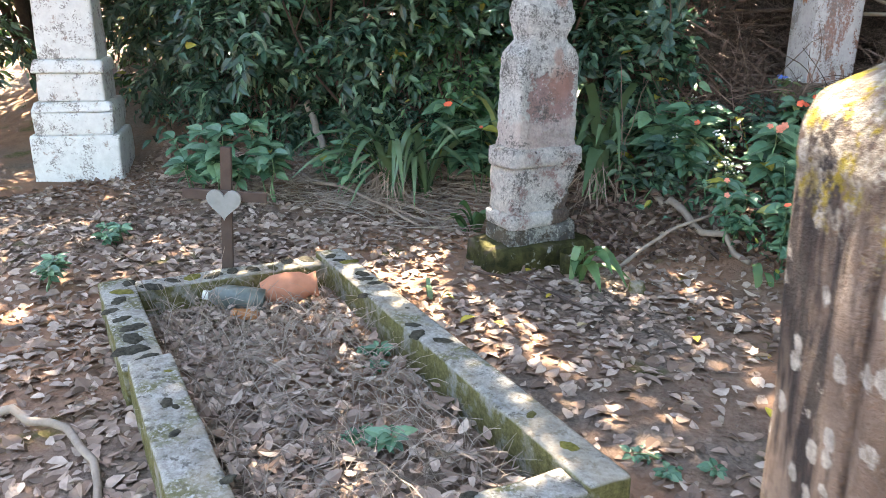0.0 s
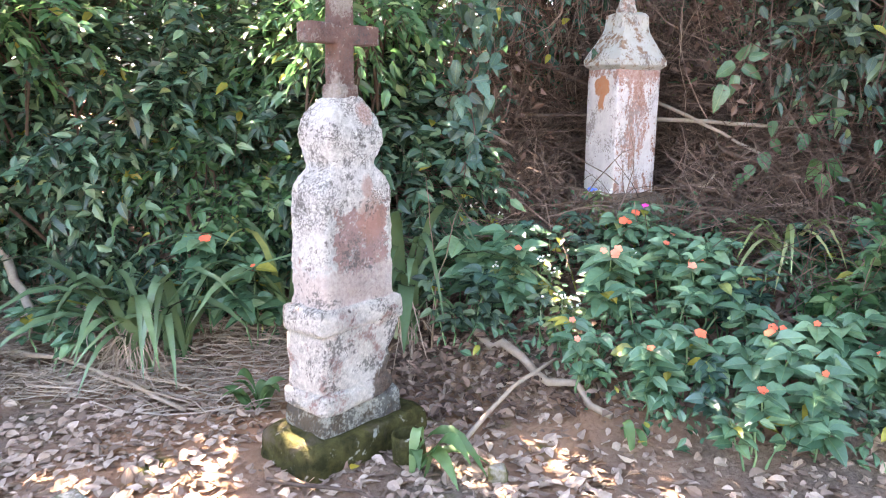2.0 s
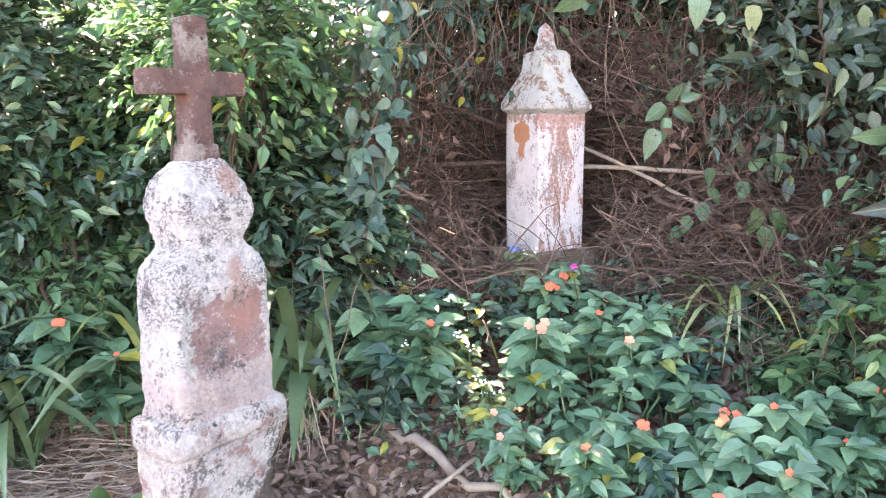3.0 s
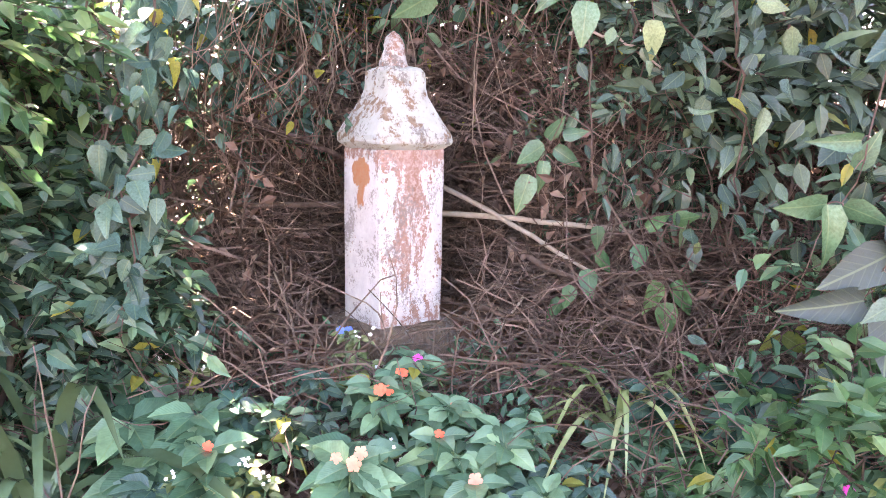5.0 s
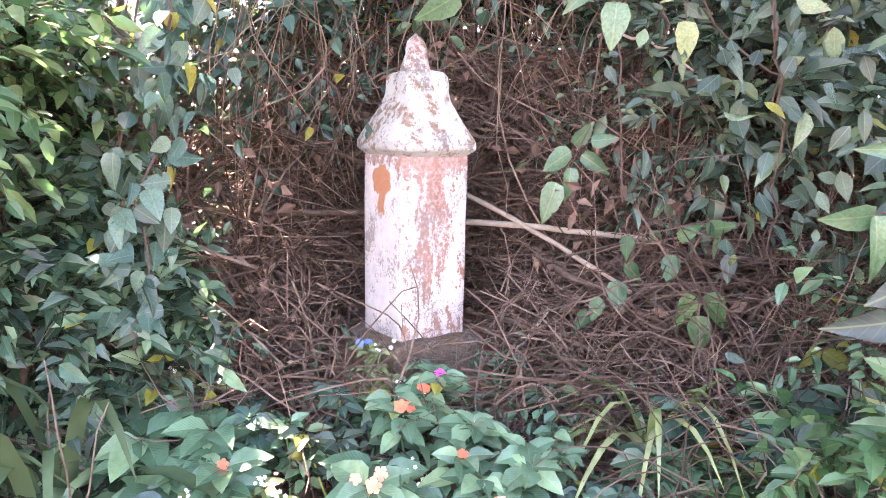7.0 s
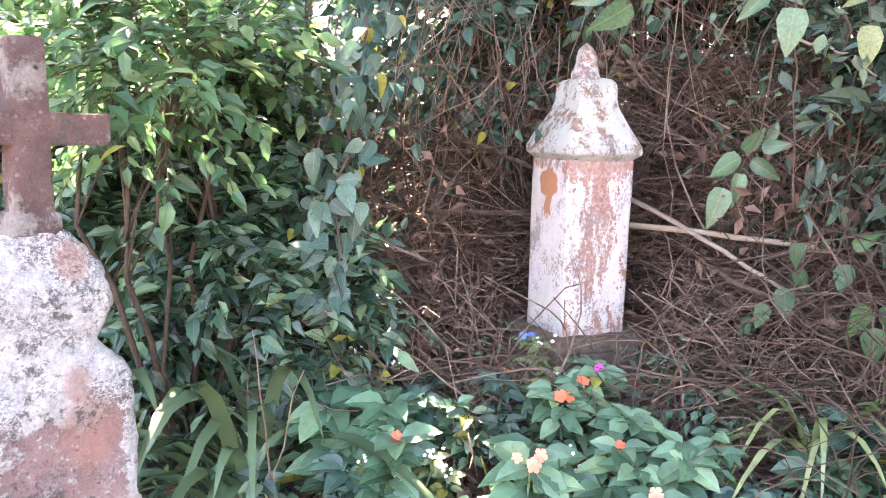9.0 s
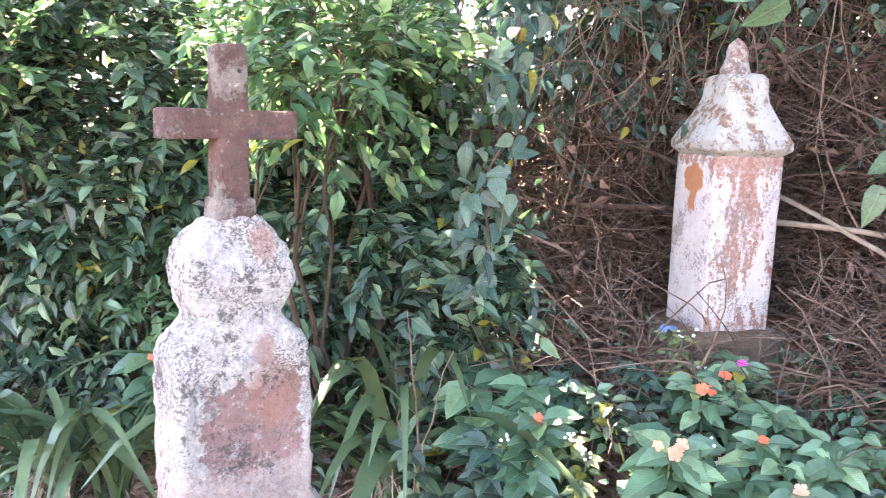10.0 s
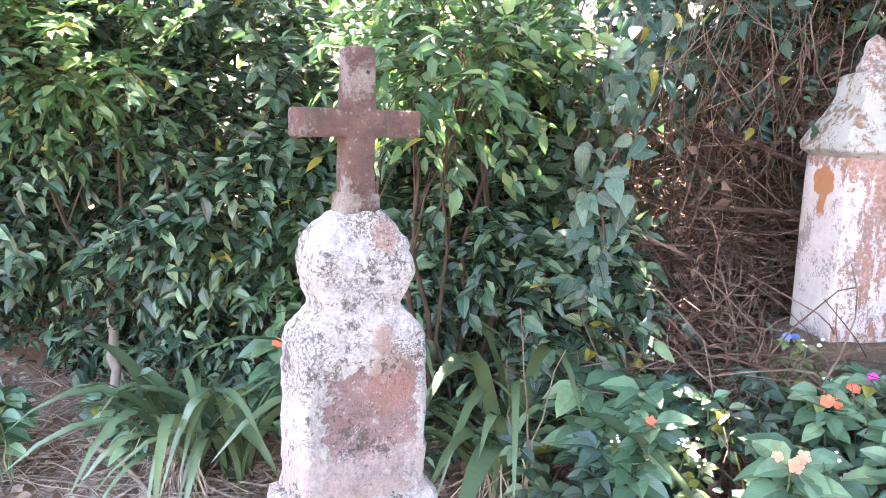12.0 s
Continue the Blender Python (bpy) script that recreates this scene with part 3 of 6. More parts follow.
def build_cross_stone():
    at = (-1.135, 4.035)
    t = thing("cross_gravestone", pose(at[0], at[1], 0, 0, 0, 56), "weathered pink sandstone gravestone with pale lichen and a plain stone cross", "gravestone")
    base = block(bmesh.new(), (0.68, 0.4, 0.22), (0, 0, -0.09), 0, 0.035, 0.94, 6, 0.014, 3)
    part("base", base, MOSS, t, "moss-covered base block", True)
    ped = lathe_square(bmesh.new(), [(0.236, 0.232, 0.22, 0.31, 0.14), (0.215, 0.222, 0.295, 0.56, 0.118), (0.235, 0.228, 0.55, 0.66, 0.132)],
                       (0, 0), 0, 0.028, cuts=6, rough=0.008, seed=4)
    for v in ped.verts:
        # the corner that has weathered away
        k = max(0.0, min(1.0, (v.co.x - 0.08) / 0.14)) * max(0.0, min(1.0, (0.52 - v.co.z) / 0.12))
        v.co.x -= k * (0.045 + 0.035 * noise.noise(v.co * 16))
        v.co.y += k * 0.03 * (v.co.y < 0)
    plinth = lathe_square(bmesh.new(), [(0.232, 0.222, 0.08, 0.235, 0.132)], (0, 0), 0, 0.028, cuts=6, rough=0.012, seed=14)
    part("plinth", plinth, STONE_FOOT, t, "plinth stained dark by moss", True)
    part("pedestal", ped, STONE_PINK, t, "pedestal with worn mouldings", True)
    # outline of the tablet: straight sides, sloped shoulders and a rounded head
    half = [(0.64, 0.205), (0.7, 0.192), (1.115, 0.192), (1.14, 0.186), (1.2, 0.13), (1.215, 0.12), (1.235, 0.12), (1.26, 0.134), (1.3, 0.146), (1.36, 0.148), (1.41, 0.136), (1.45, 0.11), (1.485, 0.07), (1.49, 0.05)]
    zs = np.concatenate([np.linspace(0.64, 1.1, 26)[:-1], np.linspace(1.1, 1.49, 40)])
    ws = np.interp(zs, [h[0] for h in half], [h[1] for h in half])
    dep = np.interp(zs, [0.64, 1.1, 1.22, 1.34, 1.49], [0.108, 0.1, 0.085, 0.105, 0.055])
    # a rounded rectangle: places on the core and outward ways
    edge = [(-1 + 2 * k / 23, -1, 0, -1) for k in range(24)] + [(1, -1, math.sin(a), -math.cos(a)) for a in (0.4, 0.8, 1.2)]
    edge += [(1, -1 + 2 * k / 7, 1, 0) for k in range(8)] + [(1, 1, math.cos(a), math.sin(a)) for a in (0.4, 0.8, 1.2)]
    edge = np.array(edge + [(-a, -b, -c, -d) for a, b, c, d in edge])
    per = len(edge)
    rim = np.minimum(0.022, ws * 0.4)[:, None]
    rings = np.stack([edge[:, 0] * (ws[:, None] - rim) + edge[:, 2] * rim, edge[:, 1] * (dep[:, None] - rim) + edge[:, 3] * rim, np.repeat(zs[:, None], per, 1)], -1)
    for q in rings.reshape(-1, 3):
        p = Vector(q)
        # the sunk panel of the face
        sunk = max(0.0, min(1.0, (0.155 - abs(q[0])) / 0.014)) * max(0.0, min(1.0, (1.085 + 0.02 * noise.noise(p * 20) - q[2]) / 0.016)) * max(0.0, min(1.0, (q[2] - 0.78) / 0.03))
        if q[1] < 0:
            q[1] += 0.013 * sunk
        crusty = 1.0 - 0.55 * sunk
        q += np.array(noise.noise_vector(p * 9)) * 0.008 + (np.array(noise.noise_vector(p * 30)) * 0.007 + np.array(noise.noise_vector(p * 75)) * 0.0055) * crusty
    body = Mesh()
    idx = np.arange(len(zs) - 1)[:, None] * per + np.arange(per)
    nxt = np.arange(len(zs) - 1)[:, None] * per + (np.arange(per) + 1) % per
    body.add(rings, np.concatenate([np.stack([idx, nxt, nxt + per], -1).reshape(-1, 3), np.stack([idx, nxt + per, idx + per], -1).reshape(-1, 3)]))
    part("tablet", body, STONE_TABLET, t, "lichen-crusted tablet with rounded head", True)
    cr = bmesh.new()
    block(cr, (0.115, 0.1, 0.075), (0, 0, 1.465), 0, 0.012, 0.95, 2, 0.003, 8)
    block(cr, (0.088, 0.08, 0.41), (0, 0, 1.525), 0, 0.008, 0.93, 4, 0.003, 9)
    for sx in (-1, 1):
        block(cr, (0.15, 0.0785, 0.077), (sx * 0.108, 0, 1.692), 0, 0.008, 1.0, 3, 0.002, 11 + sx)
    part("cross", cr, STONE_CROSS, t, "brown stone cross", True)


build_cross_stone()


def build_pillar_stone():
    at = (0.148, 5.6)
    t = thing("pillar_gravestone", pose(at[0], at[1], 0, 0, 0, FACE), "whitewashed square stone grave pillar with a pointed cap and flaking paint", "gravestone")
    block_bm = block(bmesh.new(), (0.42, 0.4, 0.5), (0, 0, 0.45), 0, 0.02, 0.97, 4, 0.008, 2)
    part("base", block_bm, STONE_BUST, t, "stained brown stone base block", True)
    body = block(bmesh.new(), (0.3, 0.268, 0.72), (0, 0, 0.93), 0, 0.012, 1.03, 5, 0.003, 5)
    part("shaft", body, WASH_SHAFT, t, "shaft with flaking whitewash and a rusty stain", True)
    # the cap: a sloped roof with a thin lip that runs into a worn square block
    rows = [(1.644, 0.15, 0.136), (1.668, 0.178, 0.163), (1.676, 0.181, 0.166), (1.7, 0.18, 0.165), (1.712, 0.174, 0.159), (1.75, 0.154, 0.14), (1.8, 0.127, 0.117), (1.85, 0.102, 0.094), (1.872, 0.095, 0.088),
            (1.885, 0.094, 0.087), (1.92, 0.093, 0.085), (1.945, 0.09, 0.082), (1.957, 0.078, 0.072), (1.962, 0.055, 0.052)]
    cap = bmesh.new()
    loops = []
    for z, w, d in rows:
        loop = []
        for k in range(48):
            side, u = k // 12, (k % 12) / 12 * 2 - 1
            px, py = [(u, -1), (1, u), (-u, 1), (-1, -u)][side]
            blunt = 1 - 0.05 * max(0.0, abs(u) - 0.75) / 0.25
            q = Vector((px * w * blunt, py * d * blunt, z))
            wear = 0.004 if z < 1.86 else 0.009
            q += noise.noise_vector(q * 17) * wear + noise.noise_vector(q * 50) * wear * 0.5
            loop.append(cap.verts.new(q))
        loops.append(loop)
    for a, b in zip(loops, loops[1:]):
        for k in range(48):
            cap.faces.new((a[k], a[(k + 1) % 48], b[(k + 1) % 48], b[k]))
    cap.faces.new(loops[0][::-1])
    cap.faces.new(loops[-1])
    part("cap", cap, WASH_CAP, t, "sloped cap with peeling white paint")
    fin = bmesh.new()
    rings = [(0.066, 1.95), (0.058, 1.98), (0.05, 2.005), (0.041, 2.03), (0.038, 2.05), (0.034, 2.07), (0.022, 2.09), (0.008, 2.1)]
    for k in range(len(rings) - 1):
        (r0, z0), (r1, z1) = rings[k], rings[k + 1]
        bmesh.ops.create_cone(fin, cap_ends=True, segments=14, radius1=r0, radius2=r1, depth=z1 - z0, matrix=Matrix.Translation((-0.004, 0, (z0 + z1) / 2)))
    bmesh.ops.remove_doubles(fin, verts=fin.verts[:], dist=0.001)
    for v in fin.verts:
        v.co += noise.noise_vector(v.co * 25) * 0.011
    part("finial", fin, WASH_TIP, t, "worn pointed finial", True)


build_pillar_stone()


def lichened_slab_material():
    """Brown sandstone with round pale lichens, a yellow crust near the top and dark upright streaks."""
    n = Nodes("spotted_slab", 0.92, 0.15)
    z = n.sep()[2]
    mid, fine = n.noise(11, 6, 0.7, dist=0.3), n.noise(70, 5, 0.75)
    c = n.mix(n.ramp(mid, 0.3, 0.7), (0.17, 0.12, 0.095), (0.43, 0.32, 0.25))
    c = n.mix(n.ramp(n.noise(14, 5, 0.7, stretch=(1, 1, 0.18)), 0.48, 0.6), c, (0.07, 0.058, 0.055))
    bits = n.math("ADD", n.math("MULTIPLY", n.voronoi(24), 0.8), n.math("MULTIPLY", n.noise(38, 5, 0.75), 0.5))
    c = n.mix(n.math("MULTIPLY", n.ramp(bits, 0.45, 0.49, (1, 1, 1), (0, 0, 0)), n.ramp(mid, 0.38, 0.46)), c, n.mix(n.ramp(fine, 0.4, 0.6), (0.7, 0.65, 0.58), (0.42, 0.37, 0.32)))
    high = n.ramp(n.math("ADD", z, n.math("MULTIPLY", n.math("SUBTRACT", mid, 0.5), 0.35)), 1.2, 1.24)
    c = n.mix(n.math("MULTIPLY", high, n.ramp(n.noise(30, 5, 0.75), 0.46, 0.54)), c, n.mix(n.ramp(fine, 0.4, 0.6), (0.62, 0.56, 0.47), (0.3, 0.24, 0.18)))
    c = n.mix(n.math("MULTIPLY", high, n.ramp(n.noise(16, 6, 0.75), 0.52, 0.58)), c, n.mix(n.ramp(fine, 0.4, 0.6), (0.5, 0.38, 0.06), (0.3, 0.23, 0.05)))
    n.color(c)
    n.bump(n.math("ADD", mid, fine), 1.0, 0.03)
    return n.mat


SLAB = lichened_slab_material()


def build_near_stone():
    t = thing("tall_headstone", pose(0.612, 1.05, 0, 0, -2.8, 28), "tall brown headstone spotted with white and yellow lichen", "gravestone")
    bm = bmesh.new()
    # gabled outline with rounded shoulders, drawn up from the foot
    outline = [(-0.25, -0.06), (-0.25, 0.4), (-0.25, 0.8), (-0.25, 1.25), (-0.247, 1.29), (-0.23, 1.315), (-0.12, 1.37), (0.0, 1.42), (0.12, 1.37), (0.23, 1.315), (0.247, 1.29), (0.25, 1.25), (0.25, 0.8), (0.25, 0.4), (0.25, -0.06)]
    bm.faces.new([bm.verts.new((x, -0.08, z)) for x, z in outline])
    ext = bmesh.ops.extrude_face_region(bm, geom=bm.faces[:])
    bmesh.ops.translate(bm, vec=(0, 0.16, 0), verts=[g for g in ext["geom"] if isinstance(g, bmesh.types.BMVert)])
    bmesh.ops.recalc_face_normals(bm, faces=bm.faces[:])
    bmesh.ops.bevel(bm, geom=bm.edges[:], offset=0.014, segments=3, profile=0.6, affect="EDGES")
    bmesh.ops.triangulate(bm, faces=bm.faces[:])
    bmesh.ops.subdivide_edges(bm, edges=[e for e in bm.edges if e.calc_length() > 0.08], cuts=4, use_grid_fill=True)
    for v in bm.verts:
        v.co += noise.noise_vector(v.co * 13) * 0.006 + noise.noise_vector(v.co * 40) * 0.003
    part("slab", bm, SLAB, t, smooth=True)
    rib = block(bmesh.new(), (0.12, 0.045, 1.22), (-0.185, -0.095, -0.03), 0, 0.02, 0.98, 6, 0.006, 2)
    part("edge_moulding", rib, SLAB, t, "raised moulding along the edge", True)
    panel = block(bmesh.new(), (0.27, 0.03, 1.16), (0.09, -0.088, -0.03), 0, 0.012, 0.98, 6, 0.005, 3)
    part("raised_panel", panel, SLAB, t, "raised panel between the mouldings", True)


build_near_stone()


def build_white_tomb():
    t = thing("white_tomb", pose(-5.2, 4.3, 0.04, 0, 0, 40), "tall white plastered tomb pedestal with stepped mouldings", "tomb")
    rows = [(0.33, 0.33, -0.1, 0.32, 0.31), (0.29, 0.3, 0.32, 0.5, 0.28), (0.31, 0.28, 0.5, 0.58, 0.29), (0.25, 0.24, 0.58, 0.8, 0.24), (0.27, 0.25, 0.8, 0.9, 0.26), (0.22, 0.21, 0.9, 1.5, 0.21), (0.28, 0.3, 1.5, 1.6, 0.28)]
    for k, row in enumerate(rows):
        part("pedestal_step", lathe_square(bmesh.new(), [row], (0, 0), 0, 0.02, rough=0.006, seed=9 + k), WHITE_TOMB, t, smooth=True)
    part("roof", lathe_square(bmesh.new(), [(0.34, 0.33, 1.6, 1.66, 0.33), (0.31, 0.1, 1.66, 1.95, 0.3)], (0, 0), 0, 0.015, seed=4), TOMB_ROOF, t, "brown sloped top", True)


build_white_tomb()


def build_heart_cross():
    p = grave_at(-0.16, -0.45)
    t = thing("wooden_grave_cross", pose(p[0], p[1], 0, 0, 3, 28), "dark weathered wooden grave cross with a pale heart plate", "grave cross")
    part("post", block(bmesh.new(), (0.055, 0.03, 0.78), (0, 0, -0.05), 0, 0.005, 0.95, 2, 0.002, 1), OLD_WOOD, t)
    part("crossbar", block(bmesh.new(), (0.4, 0.026, 0.05), (0, -0.028, 0.475), 0, 0.005, 1, 2, 0.002, 2), OLD_WOOD, t)
    hb = bmesh.new()
    ring = []
    for k in range(28):
        a = 2 * math.pi * k / 28
        ring.append(hb.verts.new((0.0052 * 16 * math.sin(a) ** 3, -0.043, 0.47 + 0.0052 * (13 * math.cos(a) - 5 * math.cos(2 * a) - 2 * math.cos(3 * a) - math.cos(4 * a)))))
    hb.faces.new(ring)
    ext = bmesh.ops.extrude_face_region(hb, geom=hb.faces[:])
    bmesh.ops.translate(hb, vec=(0, -0.012, 0), verts=[g for g in ext["geom"] if isinstance(g, bmesh.types.BMVert)])
    bmesh.ops.recalc_face_normals(hb, faces=hb.faces[:])
    part("heart_plate", hb, ENAMEL, t, "pale grey heart-shaped plate")


build_heart_cross()


def revolve(rows, seg=24):
    """A turned mesh from (radius, height) rows about z."""
    m = Mesh()
    a = np.arange(seg) * 2 * math.pi / seg
    v = np.array([[(r * math.cos(t), r * math.sin(t), z) for t in a] for r, z in rows])
    f = []
    for i in range(len(rows) - 1):
        for j in range(seg):
            p, q = i * seg + j, i * seg + (j + 1) % seg
            f += [(p, q, q + seg), (p, q + seg, p + seg)]
    m.add(v, f)
    return m


def build_pots():
    p = (-1.86, 2.78, 0.095)
    t = thing("terracotta_vase", pose(*p, 0, 84, 40) @ Matrix.Scale(1.12, 4), "terracotta clay vase lying on its side among dry leaves", "vase")
    part("vase_body", revolve([(0.0, -0.12), (0.04, -0.12), (0.062, -0.075), (0.068, -0.01), (0.06, 0.05), (0.044, 0.08), (0.05, 0.1), (0.055, 0.115), (0.046, 0.115), (0.038, 0.08), (0.05, 0.03), (0.0, 0.0)]), TERRACOTTA, t, smooth=True)
    p = (-2.03, 2.6, 0.07)
    b = thing("plastic_bottle", pose(*p, 0, 86, 205) @ Matrix.Scale(1.2, 4), "dull green plastic bottle lying on its side", "bottle")
    part("bottle_body", revolve([(0.0, -0.11), (0.045, -0.11), (0.048, -0.06), (0.048, 0.05), (0.03, 0.09), (0.015, 0.11), (0.0, 0.11)], 16), BOTTLE, b, smooth=True)
    part("cap", revolve([(0.0, 0.108), (0.018, 0.108), (0.018, 0.13), (0.0, 0.13)], 12), PETAL_WHITE, b)
    p = (-1.93, 2.54, 0.025)
    r = thing("orange_shard", pose(*p, 12, 8, 40), "broken orange clay shard on the soil", "shard")
    part("shard", block(bmesh.new(), (0.13, 0.07, 0.02), (0, 0, 0), 0, 0.004, 0.8, 2, 0.004, 3), RUST, r)


build_pots()


def build_small_stones():
    t = thing("mossy_cup", pose(-0.83, 3.9, 0, 4, -5, 0), "small hollow mossy stone cup beside the gravestone base", "stone cup")
    part("cup", revolve([(0.0, -0.03), (0.075, -0.03), (0.07, 0.06), (0.066, 0.13), (0.06, 0.135), (0.05, 0.12), (0.045, 0.05), (0.0, 0.04)], 18), MOSS, t, smooth=True)
    for k, (x, y, sx, sy, sz, mat, label) in enumerate([(-0.46, 3.8, 0.09, 0.07, 0.08, KERB, "small pale stone half sunk in the soil"), (-1.12, 3.78, 0.11, 0.05, 0.09, TOMB_ROOF, "brown flat stone leaning at the base"),
                                                        (0.95, 5.55, 0.26, 0.2, 0.2, MOSS, "mossy grey rock on the bank"), (-0.15, 3.55, 0.06, 0.05, 0.035, KERB, "small pale stone on the soil")]):
        r = thing("stone", pose(x, y, gz(x, y) - 0.02, 0, 0, 30 * k), label, "stone")
        part("rock", block(bmesh.new(), (sx, sy, sz), (0, 0, 0), 0, 0.012, 0.75, 3, 0.012, 20 + k), mat, r, smooth=True)


def gz(x, y):
    return float(ground_z(x, y))


build_small_stones()

# ---- vegetation ----
def random_ways(rng, n, up=0.0):
    w = rng.normal(0, 1, (n, 3))
    w[:, 2] += up
    return unit(w)


def add_sprays(leaves, twigs, rng, origin, way, length, per, leaf_len, ratio, shape, droop=0.2, twig=0.003, hang=0.08):
    """Leafy twigs: leaves set alternately along drooping stalks."""
    s = len(origin)
    way = unit(way)
    lat = unit(np.cross(way, np.array([0, 0, 1.0])) + rng.normal(0, 0.15, (s, 3)))
    t = np.linspace(0.15, 1.0, per)
    t2 = t[None, :, None]
    pos = origin[:, None] + way[:, None] * (length[:, None, None] * t2)
    pos[..., 2] -= droop * length[:, None] * t[None] ** 2
    sign = np.where(np.arange(per) % 2 == 0, 1.0, -1.0)
    sign[-1] = 0.0
    ahead = way[:, None] * 0.65 + lat[:, None] * (sign[None, :, None] * 0.85) + rng.normal(0, 0.32, (s, per, 3))
    ahead[..., 2] -= hang + droop * 0.6 * t[None]
    up = np.array([0, -0.55, 1.0]) + rng.normal(0, 0.5, (s, per, 3))
    ll = leaf_len * rng.uniform(0.5, 1.25, (s, per))
    add_leaves(leaves, shape, pos.reshape(-1, 3), ahead.reshape(-1, 3), up.reshape(-1, 3), ll.ravel(), (ll * ratio * rng.uniform(0.85, 1.15, (s, per))).ravel())
    if twigs is not None:
        for k in range(s):
            p = origin[k] + way[k] * length[k] * np.array([[0.0], [0.5], [1.0]])
            p[:, 2] -= droop * length[k] * np.array([0, 0.25, 1.0])
            add_tube(twigs, p, twig, twig * 0.4, 3)


def shrub(at, centre, radii, sprays, leaf_len, ratio, shape, mat, label, name="shrub", category="shrub", seed=0, per=11, spray_len=(0.22, 0.42), stems=6, shell=0.5, group="",
          trunk=0.03, fade_back=True, clump=0.0):
    """A bush or tree: stems that fork into limbs, and a crown of leafy sprays with an uneven outline."""
    rng = np.random.default_rng(seed)
    base = np.array([at[0], at[1], gz(*at)])
    c, r = np.array(centre, float), np.array(radii, float)
    t = thing(name, Matrix.Translation(base), label, category, group)
    leaves, twigs = Mesh(), Mesh()
    tips = []
    for k in range(stems):
        w = random_ways(rng, 1, 0.5)[0]
        tip = c + r * w * rng.uniform(0.4, 0.8)
        foot = base + np.array([rng.normal(0, 0.08), rng.normal(0, 0.06), -0.05])
        line = bow(foot, tip, (rng.normal(0, 0.1), rng.normal(0, 0.1), 0.1), 7, rng, 0.03)
        wood = Mesh()
        add_tube(wood, line - base, trunk * rng.uniform(0.6, 1), trunk * 0.25, 6)
        tips.append(line)
        for _ in range(3):
            p = line[rng.integers(3, 6)]
            q = c + r * random_ways(rng, 1, 0.2)[0] * rng.uniform(0.5, 0.95)
            add_tube(wood, bow(p, q, (0, 0, 0.06), 5, rng, 0.02) - base, trunk * 0.35, trunk * 0.12, 4)
        part("trunk" if name == "tree" else "stem", wood, BARK, t, smooth=True)
    w = random_ways(rng, sprays, 0.1)
    if fade_back:
        w[:, 1] = np.where((w[:, 1] > 0.2) & (rng.random(sprays) < 0.6), -w[:, 1], w[:, 1])
    rad = shell + (1 - shell) * rng.random(sprays) ** 0.7
    rad = np.where(rng.random(sprays) < 0.25, rad * 0.6, rad)
    lump = np.array([1 + 0.45 * noise.noise(Vector(v) * 3.0 + Vector((seed, 0, 0))) for v in w])
    origin = c + r * w * (rad * lump)[:, None]
    if clump:
        # sprays gather round limb ends and leave dark gaps between them
        ends = origin[rng.choice(sprays, max(4, sprays // 16), replace=False)]
        near = ends[np.argmin(((origin[:, None] - ends[None]) ** 2).sum(-1), 1)]
        origin = origin + (near - origin) * clump
    low = ground_z(origin[:, 0], origin[:, 1]) + 0.1
    origin[:, 2] = np.maximum(origin[:, 2], low)
    way = w * 0.7 + rng.normal(0, 0.45, (sprays, 3)) + np.array([0, -0.15, 0.05])
    length = rng.uniform(*spray_len, sprays)
    add_sprays(leaves, twigs, rng, origin - base, way, length, per, leaf_len, ratio, shape)
    tagged(part("twig_mass", twigs, BARK, t), kind="stuff")
    part("crown", leaves, mat, t)
    return t


